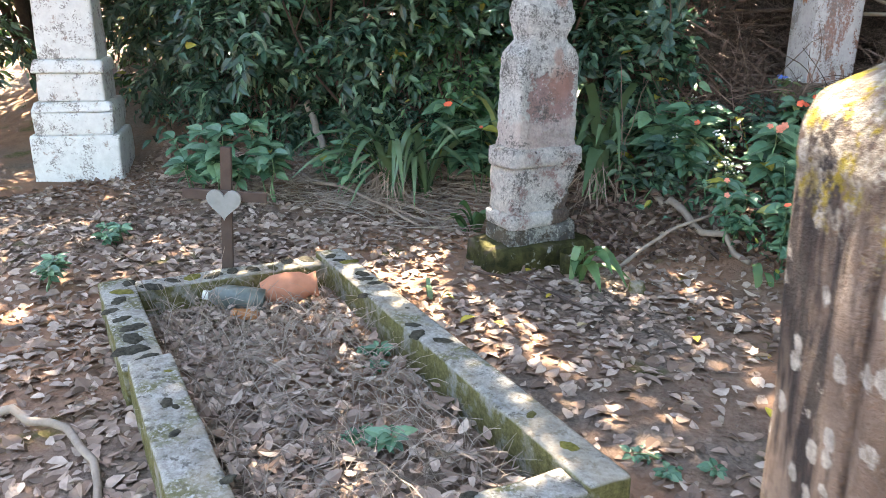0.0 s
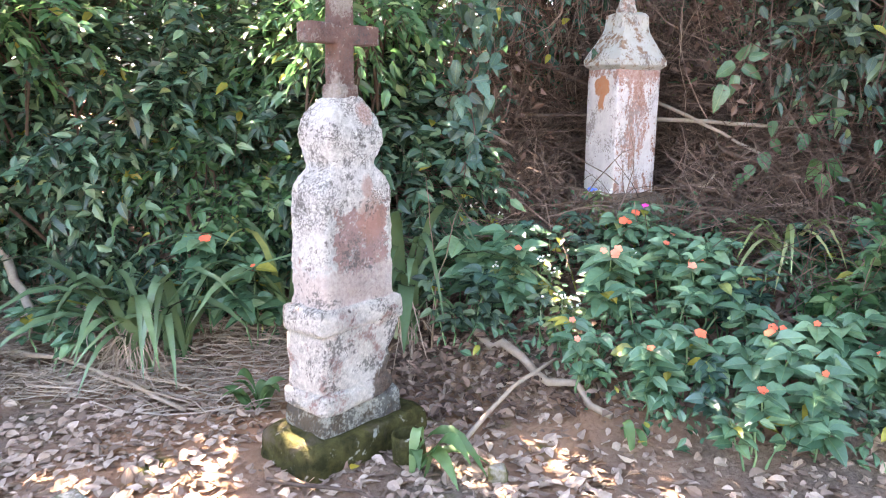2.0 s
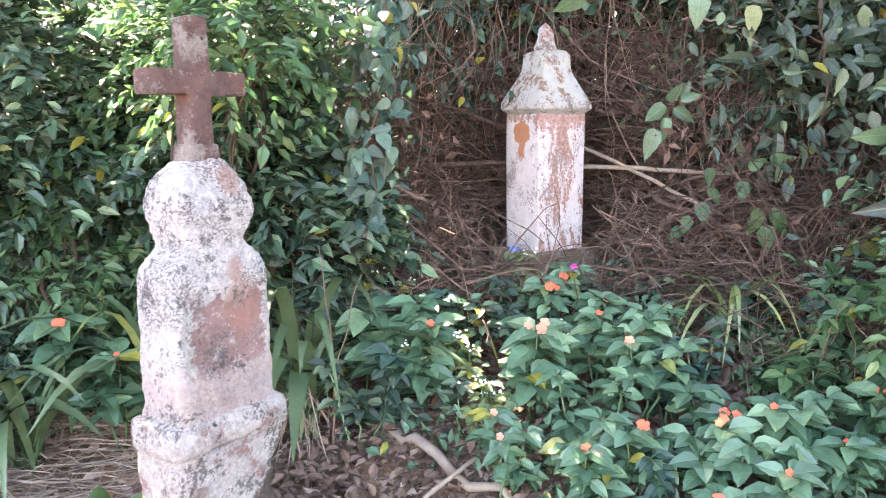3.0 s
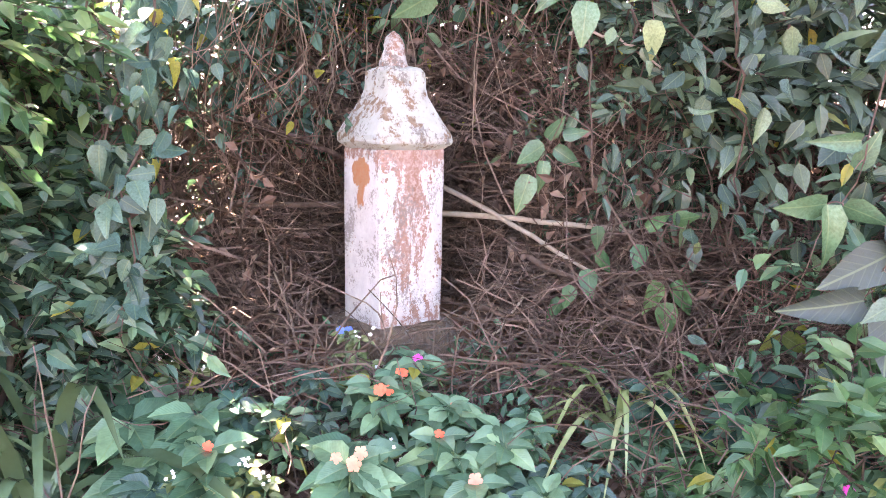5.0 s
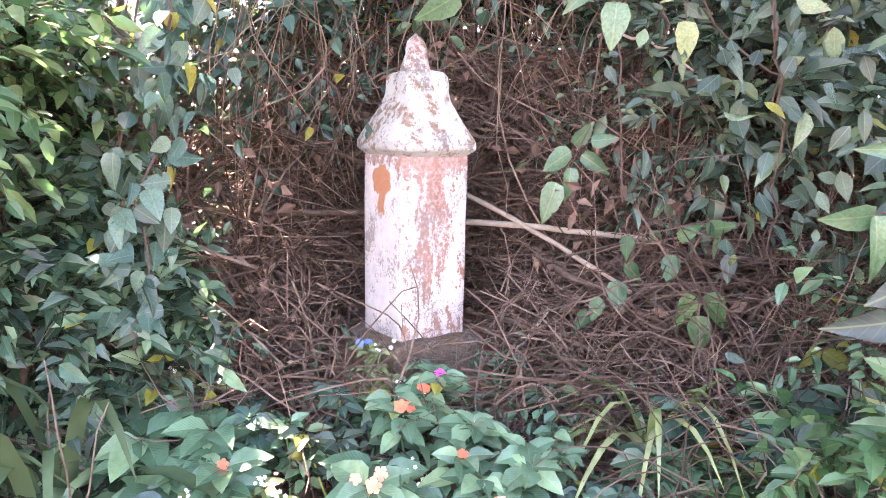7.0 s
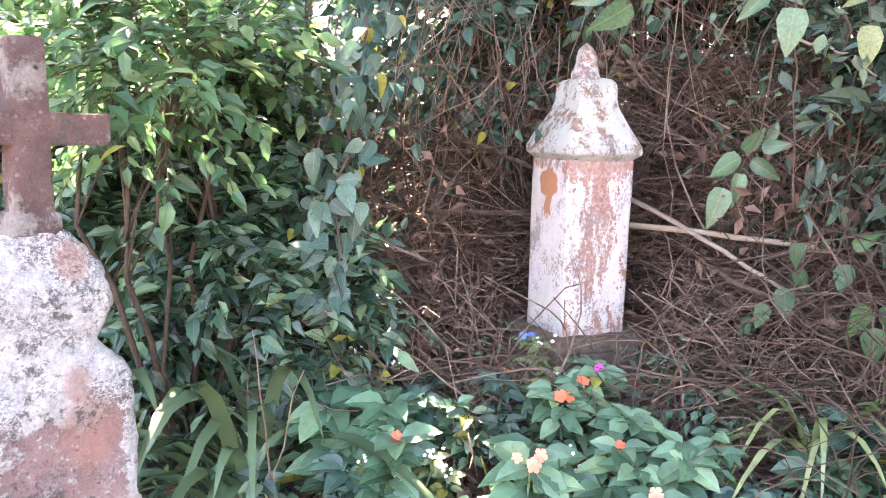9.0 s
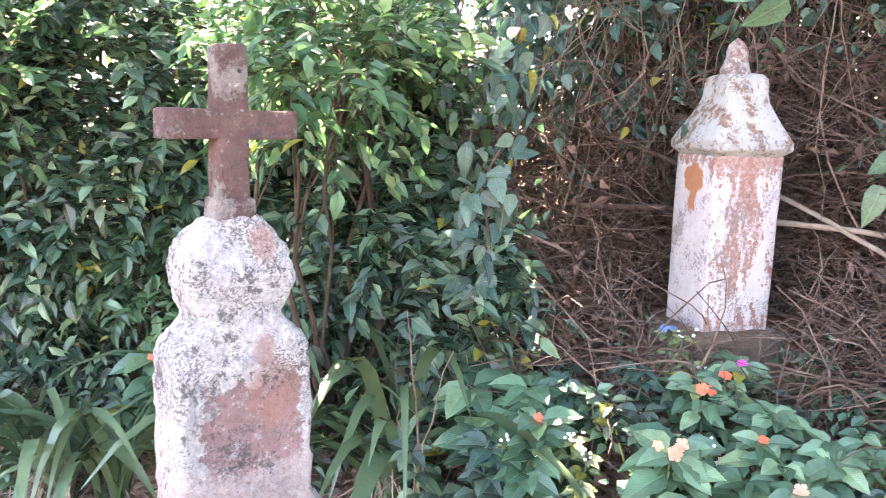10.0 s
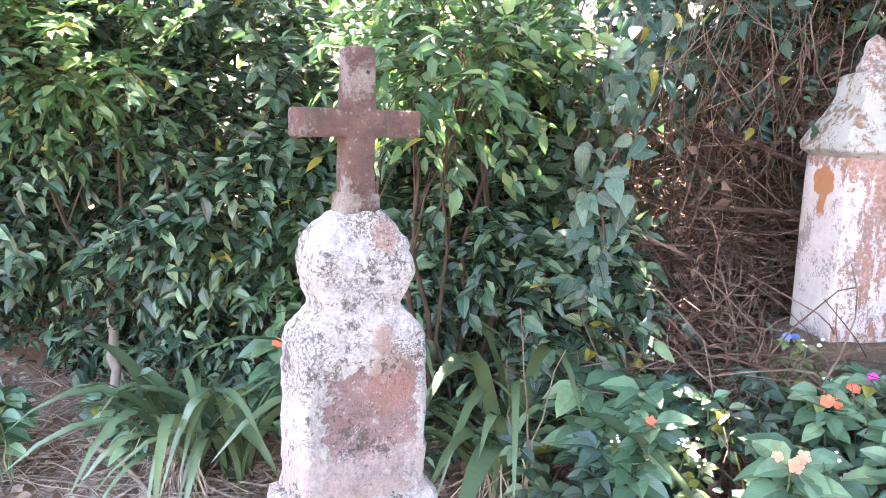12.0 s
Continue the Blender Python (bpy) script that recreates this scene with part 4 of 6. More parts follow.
# ---- shrubs behind the graves ----
SH = [
    # foot, crown centre, radii, sprays, leaf length, ratio, shape, material
    ((-1.9, 5.9), (-1.8, 5.75, 1.4), (0.95, 0.5, 0.95), 720, 0.105, 0.44, LANCE, LEAF_SHRUB),
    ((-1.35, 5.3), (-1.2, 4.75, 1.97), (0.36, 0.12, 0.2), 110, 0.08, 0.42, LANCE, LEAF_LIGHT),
    ((-1.15, 5.5), (-1.2, 5.42, 1.15), (0.5, 0.28, 0.75), 300, 0.1, 0.44, LANCE, LEAF_SHRUB),
    ((-2.9, 5.6), (-2.9, 5.5, 1.5), (0.95, 0.6, 1.25), 820, 0.1, 0.44, LANCE, LEAF_SHRUB),
    ((-3.9, 5.2), (-3.9, 5.3, 1.55), (0.95, 0.7, 1.35), 760, 0.115, 0.42, LANCE, LEAF_SHRUB),
    ((-5.4, 5.7), (-5.3, 5.6, 1.8), (1.1, 0.6, 1.7), 520, 0.12, 0.36, LANCE, LEAF_BROAD),
    ((-6.3, 3.6), (-6.5, 3.6, 1.9), (0.9, 1.4, 1.9), 480, 0.12, 0.36, LANCE, LEAF_BROAD),
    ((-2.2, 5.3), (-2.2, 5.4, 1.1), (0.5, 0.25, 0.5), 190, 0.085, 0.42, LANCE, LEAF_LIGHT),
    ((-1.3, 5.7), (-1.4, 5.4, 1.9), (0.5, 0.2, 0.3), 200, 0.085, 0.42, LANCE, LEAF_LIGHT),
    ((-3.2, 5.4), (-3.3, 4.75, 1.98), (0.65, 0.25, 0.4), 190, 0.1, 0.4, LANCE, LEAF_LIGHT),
    ((-0.9, 6.6), (-0.75, 6.45, 2.3), (0.8, 0.45, 0.75), 300, 0.1, 0.5, OVATE, LEAF_VINE),
    ((0.7, 7.2), (0.6, 6.95, 2.95), (1.1, 0.6, 0.55), 170, 0.11, 0.5, OVATE, LEAF_SHRUB),
    ((1.75, 5.9), (1.75, 5.8, 1.8), (0.55, 0.4, 0.7), 110, 0.15, 0.42, OVATE, LEAF_BROAD),
    ((2.5, 5.3), (2.55, 5.2, 1.6), (0.65, 0.55, 1.0), 170, 0.155, 0.42, OVATE, LEAF_BROAD),
    ((3.6, 4.8), (3.6, 4.8, 1.5), (0.8, 0.8, 1.3), 260, 0.15, 0.42, OVATE, LEAF_BROAD),
    ((1.3, 6.1), (1.35, 5.95, 1.9), (0.5, 0.3, 0.6), 150, 0.075, 0.42, OVATE, LEAF_BROAD),
    ((2.1, 5.3), (2.1, 5.1, 1.1), (0.5, 0.3, 0.4), 120, 0.08, 0.42, OVATE, LEAF_FLOWER),
    ((1.5, 6.8), (1.5, 6.8, 2.5), (0.9, 0.5, 0.9), 260, 0.12, 0.45, OVATE, LEAF_SHRUB),
    ((1.7, 4.75), (1.7, 4.7, 0.75), (0.5, 0.35, 0.27), 100, 0.09, 0.44, LANCE, LEAF_LIGHT),
    ((-2.4, 6.9), (-2.4, 6.8, 1.5), (1.4, 0.5, 1.2), 420, 0.15, 0.4, LANCE, LEAF_FAR_SHADED),
    ((-4.4, 6.6), (-4.4, 6.6, 2.0), (1.4, 0.5, 1.8), 420, 0.15, 0.4, LANCE, LEAF_FAR_SHADED),
    ((2.9, 6.6), (2.9, 6.6, 2.0), (1.2, 0.5, 1.6), 380, 0.15, 0.42, LANCE, LEAF_FAR_SHADED),
    ((0.3, 7.7), (0.3, 7.7, 2.2), (1.6, 0.5, 1.2), 420, 0.15, 0.42, LANCE, LEAF_FAR_SHADED),
]
for k, (at, c, r, n, ll, ra, shp, mat) in enumerate(SH):
    label = {LANCE[0].shape: "dense green shrub with narrow glossy leaves", OVATE[0].shape: "broad-leaved dark green shrub hanging over dry brush"}[shp[0].shape]
    # The sunlit look comes from the paler leaf colour, whatever light falls there.
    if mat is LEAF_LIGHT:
        label = "shrub with pointed leaves, its sunlit look put into bright green"
    shrub(at, c, r, n, ll, ra, shp, mat, label, seed=20 + k, per=9 if shp is OVATE else 11, spray_len=(0.25, 0.5) if shp is OVATE else (0.22, 0.42), group="shrubs behind the graves", trunk=0.016, clump=0.5 if ll > 0.08 and mat is not LEAF_FAR_SHADED else 0.3)

# ---- trees that shade the place ----
# Unseen crowns above the view, added to block sun and leave chosen gaps.
UNSEEN_CROWNS = [((-3.6, 7.2), (-2.4, 4.5, 5.3), (2.0, 1.05, 0.9), 560), ((-0.2, 8.6), (0.5, 4.4, 5.4), (1.7, 1.6, 0.9), 540), ((3.4, 6.4), (2.9, 4.0, 5.2), (1.6, 1.6, 0.9), 340), ((-5.0, 6.9), (-4.9, 4.6, 5.3), (1.5, 1.9, 0.9), 430),
            ((4.6, 2.6), (1.0, 1.6, 5.4), (1.8, 1.3, 0.8), 320), ((-6.6, 1.6), (-1.9, 2.2, 5.5), (1.8, 1.3, 0.8), 380), ((-0.9, 8.8), (-0.5, 6.9, 5.2), (1.15, 0.8, 0.7), 330), ((-2.2, 8.9), (-1.75, 5.95, 5.4), (0.75, 0.4, 0.4), 110), ((2.2, 8.6), (0.55, 6.5, 3.75), (1.5, 0.8, 0.35), 420)]
# First six trees: unseen, added behind and beside the camera to block low skylight.
TREES = [((-6.5, -3.5), (-6.5, -3.7, 3.2), (2.0, 1.6, 2.6), 420), ((-2.5, -5.2), (-2.5, -5.2, 3.2), (2.2, 1.5, 2.8), 420), ((1.8, -4.8), (1.8, -4.8, 3.2), (2.1, 1.5, 2.8), 420),
         ((5.2, -2.2), (5.2, -2.2, 3.2), (1.8, 1.8, 2.8), 420), ((-9.0, 0.5), (-9.0, 0.5, 3.0), (1.6, 2.4, 2.6), 420), ((6.2, 1.4), (6.2, 1.4, 3.0), (1.5, 1.8, 2.6), 360),
         ((-5.9, 7.6), (-5.7, 7.3, 4.2), (1.9, 1.3, 2.0), 560), ((0.2, 8.2), (0.3, 7.8, 4.3), (1.8, 1.3, 1.9), 520), ((1.8, 8.2), (1.8, 7.9, 4.0), (2.1, 1.3, 1.8), 560),
         ((4.6, 7.2), (4.6, 6.9, 3.6), (1.8, 1.4, 2.2), 420), ((-7.4, 5.6), (-7.2, 5.4, 4.0), (1.8, 2.0, 2.4), 420), ((-2.6, 9.6), (-2.6, 9.4, 2.4), (2.6, 0.9, 2.2), 420),
         ((1.2, 9.4), (1.2, 9.2, 2.6), (2.6, 0.9, 2.2), 420), ((5.6, 4.2), (5.6, 4.2, 2.4), (1.4, 2.0, 2.2), 360), ((-8.6, 4.6), (-8.4, 4.4, 2.0), (1.3, 2.2, 2.2), 480), ((-7.0, 7.0), (-7.0, 6.8, 2.0), (1.6, 0.9, 2.0), 480)]
for k, (at, c, r, n) in enumerate(TREES + UNSEEN_CROWNS):
    shrub(at, c, r, n, 0.2, 0.42, SIMPLE, LEAF_FAR_SHADED, "dark woodland tree, one of the backdrop trees and unseen added shade trees", "tree", "tree", 60 + k, 10, (0.4, 0.8), 4, 0.25, "trees behind the graves", 0.09, fade_back=False)


# ---- dry thicket behind the pillar ----
def build_thicket():
    rng = np.random.default_rng(5)
    m = Mesh()
    for _ in range(8500):
        x, y = rng.uniform(-1.2, 2.3), 5.45 + rng.random() ** 0.8 * 1.5
        z = gz(x, y) + rng.uniform(0, 1.1) ** 1.2 * min(1.0, 0.35 + (y - 5.45) * 1.3)
        if -0.4 < x < 0.7:
            y = 6.05 + (y - 5.45) * 0.7
        a = rng.normal(0, 1, 3)
        a[1] *= 0.35
        a[2] = a[2] * 0.6 + (0.6 if rng.random() < 0.3 else -0.1)
        ln = rng.uniform(0.25, 0.9)
        p = np.array([x, y, z])
        e = p + unit(a) * ln
        e[1] = max(e[1], 5.95) if -0.6 < e[0] < 0.9 else e[1]
        e[2] = max(e[2], gz(e[0], e[1]) + 0.01)
        r = 0.0012 + 0.0055 * rng.random() ** 3
        add_tube(m, bow(p, e, rng.normal(0, 0.09, 3), 5, rng, 0.01), r, r * 0.6, 3)
    return tagged(part("dry_brush", m, DRY_STEM), "tangled dry brown stems and dead vines on the bank", "dry brush", kind="stuff")


build_thicket()


def build_upright_stems():
    """Dry saplings and canes standing at the back of the bank, with sparse yellowish leaves."""
    rng = np.random.default_rng(8)
    m, lv = Mesh(), Mesh()
    for _ in range(620):
        x, y = rng.uniform(-0.7, 2.2), rng.uniform(6.5, 7.7)
        a = np.array([x, y, gz(x, y) + rng.uniform(-0.02, 0.5)])
        b = a + np.array([rng.normal(0, 0.22), rng.normal(0, 0.12), rng.uniform(0.7, 1.9)])
        r = rng.uniform(0.002, 0.0065)
        add_tube(m, bow(a, b, rng.normal(0, 0.06, 3), 6, rng, 0.01), r, r * 0.5, 3)
    tagged(part("upright_dry_stems", m, DRY_STEM), "upright dry brown stems at the back of the bank", "dry stems", kind="stuff")
    n = 1500
    x, y = rng.uniform(-0.7, 2.2, n), rng.uniform(6.3, 7.8, n)
    z = ground_z(x, y) + rng.uniform(0.4, 2.0, n)
    ll = rng.uniform(0.03, 0.075, n)
    add_leaves(lv, SIMPLE, np.stack([x, y, z], 1), random_ways(rng, n, -0.2), random_ways(rng, n, 0.5), ll, ll * rng.uniform(0.4, 0.6, n))
    tagged(part("sparse_yellow_leaves", lv, LEAF_OLIVE), "sparse yellow-green leaves among dry stems", "leaves", kind="stuff")
    h = Mesh()
    for x0, y0, z0, sx, num in ((-0.42, 5.72, 2.4, 0.14, 38), (-0.15, 5.95, 2.2, 0.2, 30), (0.75, 6.0, 2.3, 0.3, 30), (1.2, 5.7, 1.9, 0.25, 40)):
        for _ in range(num):
            a = np.array([x0 + rng.normal(0, sx), y0 + rng.normal(0, 0.12), z0 + rng.normal(0, 0.12)])
            b = a + np.array([rng.normal(-0.1, 0.2), rng.normal(0, 0.08), -rng.uniform(0.25, 0.95)])
            b[2] = max(b[2], gz(b[0], b[1]) + 0.02)
            r = rng.uniform(0.0014, 0.0038)
            add_tube(h, bow(a, b, (rng.normal(0, 0.1), rng.normal(0, 0.05), 0), 7, rng, 0.012), r, r * 0.6, 3)
    tagged(part("hanging_dry_vines", h, STRAW), "thin dry vines hanging in loose bunches", "dry vines", kind="stuff")


build_upright_stems()


def build_thicket_leaves():
    rng = np.random.default_rng(6)
    m = Mesh()
    n = 3600
    x, y = rng.uniform(-1.2, 2.2, n), rng.uniform(5.3, 7.0, n)
    y = np.where((x > -0.3) & (x < 0.6) & (y < 5.9), y + 0.7, y)
    z = ground_z(x, y) + rng.uniform(0.0, 1.0, n) ** 2.2 * 1.1 + 0.01
    ll = rng.uniform(0.035, 0.09, n)
    add_leaves(m, SIMPLE, np.stack([x, y, z], 1), random_ways(rng, n, -0.3), random_ways(rng, n, 0.6), ll, ll * rng.uniform(0.35, 0.6, n))
    return tagged(part("dead_leaves_in_brush", m, LITTER_SHADED), "dead brown leaves caught in the dry brush", "dead leaves", kind="stuff")


build_thicket_leaves()


def stick(name, a, b, r0, r1, mat, label, sag=(0, 0, 0), seed=0, wob=0.006, sides=7, category="stick"):
    rng = np.random.default_rng(seed)
    m = Mesh()
    a, b = np.array(a, float), np.array(b, float)
    add_tube(m, bow(a, b, sag, 9, rng, wob) - a, r0, r1, sides)
    t = thing(name, Matrix.Translation(a), label, category)
    part("stem", m, mat, t, smooth=True)
    return t


# ---- canes and fallen branches ----
stick("cane_pole", (0.2, 5.84, 1.36), (1.12, 5.55, 1.33), 0.014, 0.011, CANE, "pale dry cane lying level through the brush", (0, 0, 0.01), 1)
stick("dry_branch", (-0.6, 6.0, 1.37), (0.24, 5.86, 1.36), 0.013, 0.014, DRY_STEM, "grey-brown branch lying level through the brush", (0, 0, 0.01), 21)
stick("dry_branch", (0.7, 5.55, 1.22), (1.12, 5.4, 1.02), 0.013, 0.01, DRY_STEM, "brown branch slanting down the bank", (0, 0, 0.01), 22)
stick("dry_branch", (0.5, 5.5, 1.02), (1.0, 5.35, 0.86), 0.014, 0.01, DRY_STEM, "brown branch lying across dry stems", (0, 0, 0.015), 23)
stick("cane_pole", (0.3, 5.9, 1.5), (0.98, 5.45, 1.14), 0.012, 0.009, CANE, "pale dry cane slanting down behind the pillar", (0, 0, 0.02), 2)
stick("dry_branch", (-0.55, 6.05, 1.75), (0.0, 5.95, 1.55), 0.012, 0.01, DRY_STEM, "brown branch slanting through the brush", (0, 0, 0.02), 3)
stick("dry_branch", (0.86, 5.7, 2.12), (1.18, 5.5, 1.98), 0.007, 0.004, CANE, "bent pale twig arching over the brush", (0, 0, 0.05), 4)
stick("log", (0.55, 5.42, 0.74), (1.2, 5.38, 0.77), 0.03, 0.026, DRY_STEM, "short grey log lying on the bank", (0, 0, 0.01), 5)
stick("fallen_branch", (-0.62, 4.72, 0.32), (0.02, 4.2, 0.12), 0.026, 0.016, PALE_STICK, "crooked pale fallen branch at the foot of the bank", (-0.02, -0.05, 0.02), 6, 0.02)
stick("fallen_branch", (-0.62, 4.05, 0.03), (-0.2, 4.45, 0.3), 0.012, 0.008, PALE_STICK, "grey forked twig leaning on a fallen branch", (0, 0, 0.05), 7)
stick("fallen_branch", (-3.3, 4.75, 0.12), (-1.95, 4.2, 0.03), 0.016, 0.009, PALE_STICK, "long dry branch lying on leaf litter", (0, 0, 0.03), 8, 0.012)
stick("broken_branch", (-3.55, 5.15, 0.62), (-3.05, 4.75, 0.22), 0.028, 0.026, CANE, "broken pale stick poking out of a brush pile", (0, 0, 0), 9)
stick("fallen_branch", (-1.35, 3.62, 0.03), (-0.5, 3.35, 0.02), 0.009, 0.005, DRY_STEM, "thin brown twig on the soil", (0.05, 0.04, 0.01), 10)
stick("fallen_branch", (-2.1, 1.42, 0.03), (-1.35, 1.28, 0.02), 0.016, 0.012, PALE_STICK, "grey crooked branch beside the grave kerb", (0.0, 0.12, 0.02), 11, 0.015)
stick("dry_branch", (-0.38, 5.45, 0.75), (-0.3, 5.6, 1.2), 0.006, 0.003, DRY_STEM, "upright dry stalk in the brush", (0.03, 0, 0), 12)
stick("dry_branch", (0.52, 5.5, 0.85), (0.66, 5.42, 1.08), 0.006, 0.005, CANE, "short pale stalk standing by the pillar base", (0, 0, 0), 13)
stick("dry_branch", (1.25, 5.4, 0.72), (1.55, 5.05, 1.35), 0.008, 0.004, DRY_STEM, "dry brown stalk bending among leaves", (0, 0, 0.12), 14)
stick("dry_branch", (-0.85, 4.72, 0.2), (-0.88, 4.7, 1.1), 0.0055, 0.002, STRAW, "bare pale twig standing among weeds", (0.03, 0, 0), 31)
stick("dry_branch", (-0.85, 4.72, 0.25), (-0.7, 4.68, 0.98), 0.0045, 0.002, STRAW, "thin bare pale twig leaning among weeds", (-0.03, 0, 0), 32)
stick("dry_branch", (-0.2, 5.4, 0.7), (-0.32, 5.5, 1.16), 0.006, 0.004, STRAW, "bent pale dry stalk on the bank", (0.02, 0, 0), 33)
stick("vine_stem", (0.92, 5.6, 2.5), (0.9, 5.35, 1.5), 0.004, 0.003, DRY_STEM, "thin hanging vine stem", (-0.02, 0, 0), 15)
stick("vine_stem", (1.2, 5.7, 2.6), (1.5, 5.3, 1.95), 0.005, 0.004, DRY_STEM, "thin looping vine stem", (-0.1, 0, -0.12), 16)


def build_low_brush():
    rng = np.random.default_rng(17)
    m, d = Mesh(), Mesh()
    for _ in range(5600):
        x, y = rng.uniform(-1.1, 1.8), rng.uniform(5.05, 6.2)
        if math.hypot(x - 0.148, y - 5.6) < 0.33:
            continue
        p = np.array([x, y, gz(x, y) + rng.random() ** 2 * 0.4])
        a = rng.normal(0, 1, 3) * np.array([1, 0.5, 0.55])
        e = p + unit(a) * rng.uniform(0.15, 0.5)
        if math.hypot(e[0] - 0.148, e[1] - 5.6) < 0.33 or math.hypot((p[0] + e[0]) / 2 - 0.148, (p[1] + e[1]) / 2 - 5.6) < 0.33:
            continue
        e[2] = max(e[2], gz(e[0], e[1]) + 0.01)
        r = rng.uniform(0.0015, 0.0045)
        add_tube(m, bow(p, e, rng.normal(0, 0.05, 3), 5, rng, 0.006), r, r * 0.6, 3)
    tagged(part("fallen_stems", m, DRY_STEM), "fallen dry stems covering the bank", "dry stems", kind="stuff")
    n = 9500
    x, y = rng.uniform(-1.3, 2.2, n), rng.uniform(4.2, 7.2, n)
    keep = np.hypot(x - 0.148, y - 5.6) > 0.32
    x, y = x[keep], y[keep]
    k = len(x)
    ll = rng.uniform(0.03, 0.08, k)
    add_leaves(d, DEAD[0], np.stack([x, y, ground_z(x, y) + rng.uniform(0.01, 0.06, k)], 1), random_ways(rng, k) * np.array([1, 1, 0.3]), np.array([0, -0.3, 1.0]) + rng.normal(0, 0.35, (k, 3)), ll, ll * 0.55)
    tagged(part("fallen_leaves_on_bank", d, LITTER_SHADED), "brown fallen leaves covering the bank", "fallen leaves", kind="stuff")


def build_right_tangle():
    rng = np.random.default_rng(16)
    m = Mesh()
    for _ in range(900):
        x, y = rng.uniform(0.9, 2.4), rng.uniform(4.6, 5.6)
        p = np.array([x, y, gz(x, y) + rng.random() ** 1.5 * 0.7])
        a = rng.normal(0, 1, 3) * np.array([1, 0.5, 0.5])
        e = p + unit(a) * rng.uniform(0.2, 0.7)
        e[2] = max(e[2], gz(e[0], e[1]) + 0.01)
        r = rng.uniform(0.0012, 0.004)
        add_tube(m, bow(p, e, rng.normal(0, 0.1, 3), 6, rng, 0.008), r, r * 0.6, 3)
    tagged(part("dry_vines", m, DRY_STEM), "tangle of dry looping vines on the bank", "dry vines", kind="stuff")


build_right_tangle()
build_low_brush()


def build_brush_pile():
    rng = np.random.default_rng(15)
    m = Mesh()
    for x0, y0, n in ((-2.4, 4.62, 70), (-2.62, 4.75, 50), (-0.98, 4.85, 30)):
        for _ in range(n):
            p = np.array([x0 + rng.normal(0, 0.05), y0 + rng.normal(-0.02, 0.04), gz(x0, y0) + rng.uniform(0.1, 0.3)])
            e = p + np.array([rng.normal(0, 0.12), rng.normal(-0.08, 0.08), -rng.uniform(0.1, 0.3)])
            e[2] = max(e[2], gz(e[0], e[1]) + 0.004)
            add_tube(m, bow(p, e, (0, -0.03, 0.02), 5, rng, 0.005), 0.0035, 0.002, 3)
    for _ in range(1100):
        x, y = rng.uniform(-4.0, -1.6), rng.uniform(4.15, 5.2)
        a = rng.uniform(0, math.pi)
        ln = rng.uniform(0.15, 0.55)
        z = gz(x, y) + 0.012 + rng.random() ** 2 * 0.09
        p = np.array([x, y, z])
        e = p + np.array([math.cos(a) * ln, math.sin(a) * ln * 0.6, rng.normal(0, 0.04)])
        e[2] = max(e[2], gz(e[0], e[1]) + 0.012)
        r = rng.uniform(0.0018, 0.005)
        add_tube(m, bow(p, e, rng.normal(0, 0.02, 3), 4, rng, 0.004), r, r * 0.6, 3)
    return tagged(part("twig_pile", m, PALE_STICK), "pile of dry twigs and straw on the ground", "twigs", kind="stuff")


build_brush_pile()


# ---- hanging vines ----
VINE_LEAVES = {}


def vine_leaf(mat):
    """Three heart-shaped leaves of one metre, shared by the vines of one colour."""
    if mat.name not in VINE_LEAVES:
        made = []
        rim = [(0.14, 0.3), (0.36, 0.5), (0.6, 0.42), (0.82, 0.18)] if mat is LEAF_BROAD else [(0.05, 0.36), (0.28, 0.5), (0.55, 0.4), (0.8, 0.2)]
        for fold, droop, w in ((0.1, 0.2, 0.62), (0.35, 0.45, 0.54), (-0.12, -0.15, 0.66)):
            m = Mesh()
            add_leaves(m, leaf_shape(rim, fold, droop), np.zeros((1, 3)), np.array([[1.0, 0, 0]]), np.array([[0, 0, 1.0]]), 1.0, w)
            made.append(m.data("leaf", mat, True))
        VINE_LEAVES[mat.name] = made
    return VINE_LEAVES[mat.name]


def hanging_vine(top, bottom, label, seed, leaf=0.085, n=70, mat=None, spread=0.1, slim=1.0):
    rng = np.random.default_rng(seed)
    top, bottom = np.array(top, float), np.array(bottom, float)
    t = thing("hanging_vine", Matrix.Translation(top), label, "vine", "hanging vines")
    line = bow(top, bottom, (0.04, -0.05, 0), 14, rng, 0.015)
    stem = Mesh()
    add_tube(stem, line - top, 0.006, 0.003, 5)
    add_tube(stem, line - top + rng.normal(0, 0.02, line.shape), 0.004, 0.002, 4)
    u = np.sort(rng.random(n)) * 13
    i = np.minimum(u.astype(int), 12)
    pos = line[i] + (line[i + 1] - line[i]) * (u - i)[:, None] + rng.normal(0, spread, (n, 3)) * np.array([1, 0.6, 0.3])
    ahead = rng.normal(0, 0.62, (n, 3)) + np.array([0, -0.3, -0.75])
    up = rng.normal(0, 0.6, (n, 3)) + np.array([0.1, -1.0, 0.55])
    ll = leaf * rng.uniform(0.4, 1.05, n)
    part("stem", stem, DRY_STEM, t)
    data = vine_leaf(mat or LEAF_VINE)
    for k in range(n):
        x = Vector(unit(ahead[k]))
        y = Vector(up[k]).cross(x).normalized()
        m = Matrix((x, y, x.cross(y))).transposed().to_4x4()
        lf = new("leaf", data[k % 3])
        lf.parent = t
        lf.matrix_basis = Matrix.Translation(pos[k] - top) @ m @ Matrix.Diagonal((ll[k], ll[k] * slim, ll[k], 1))


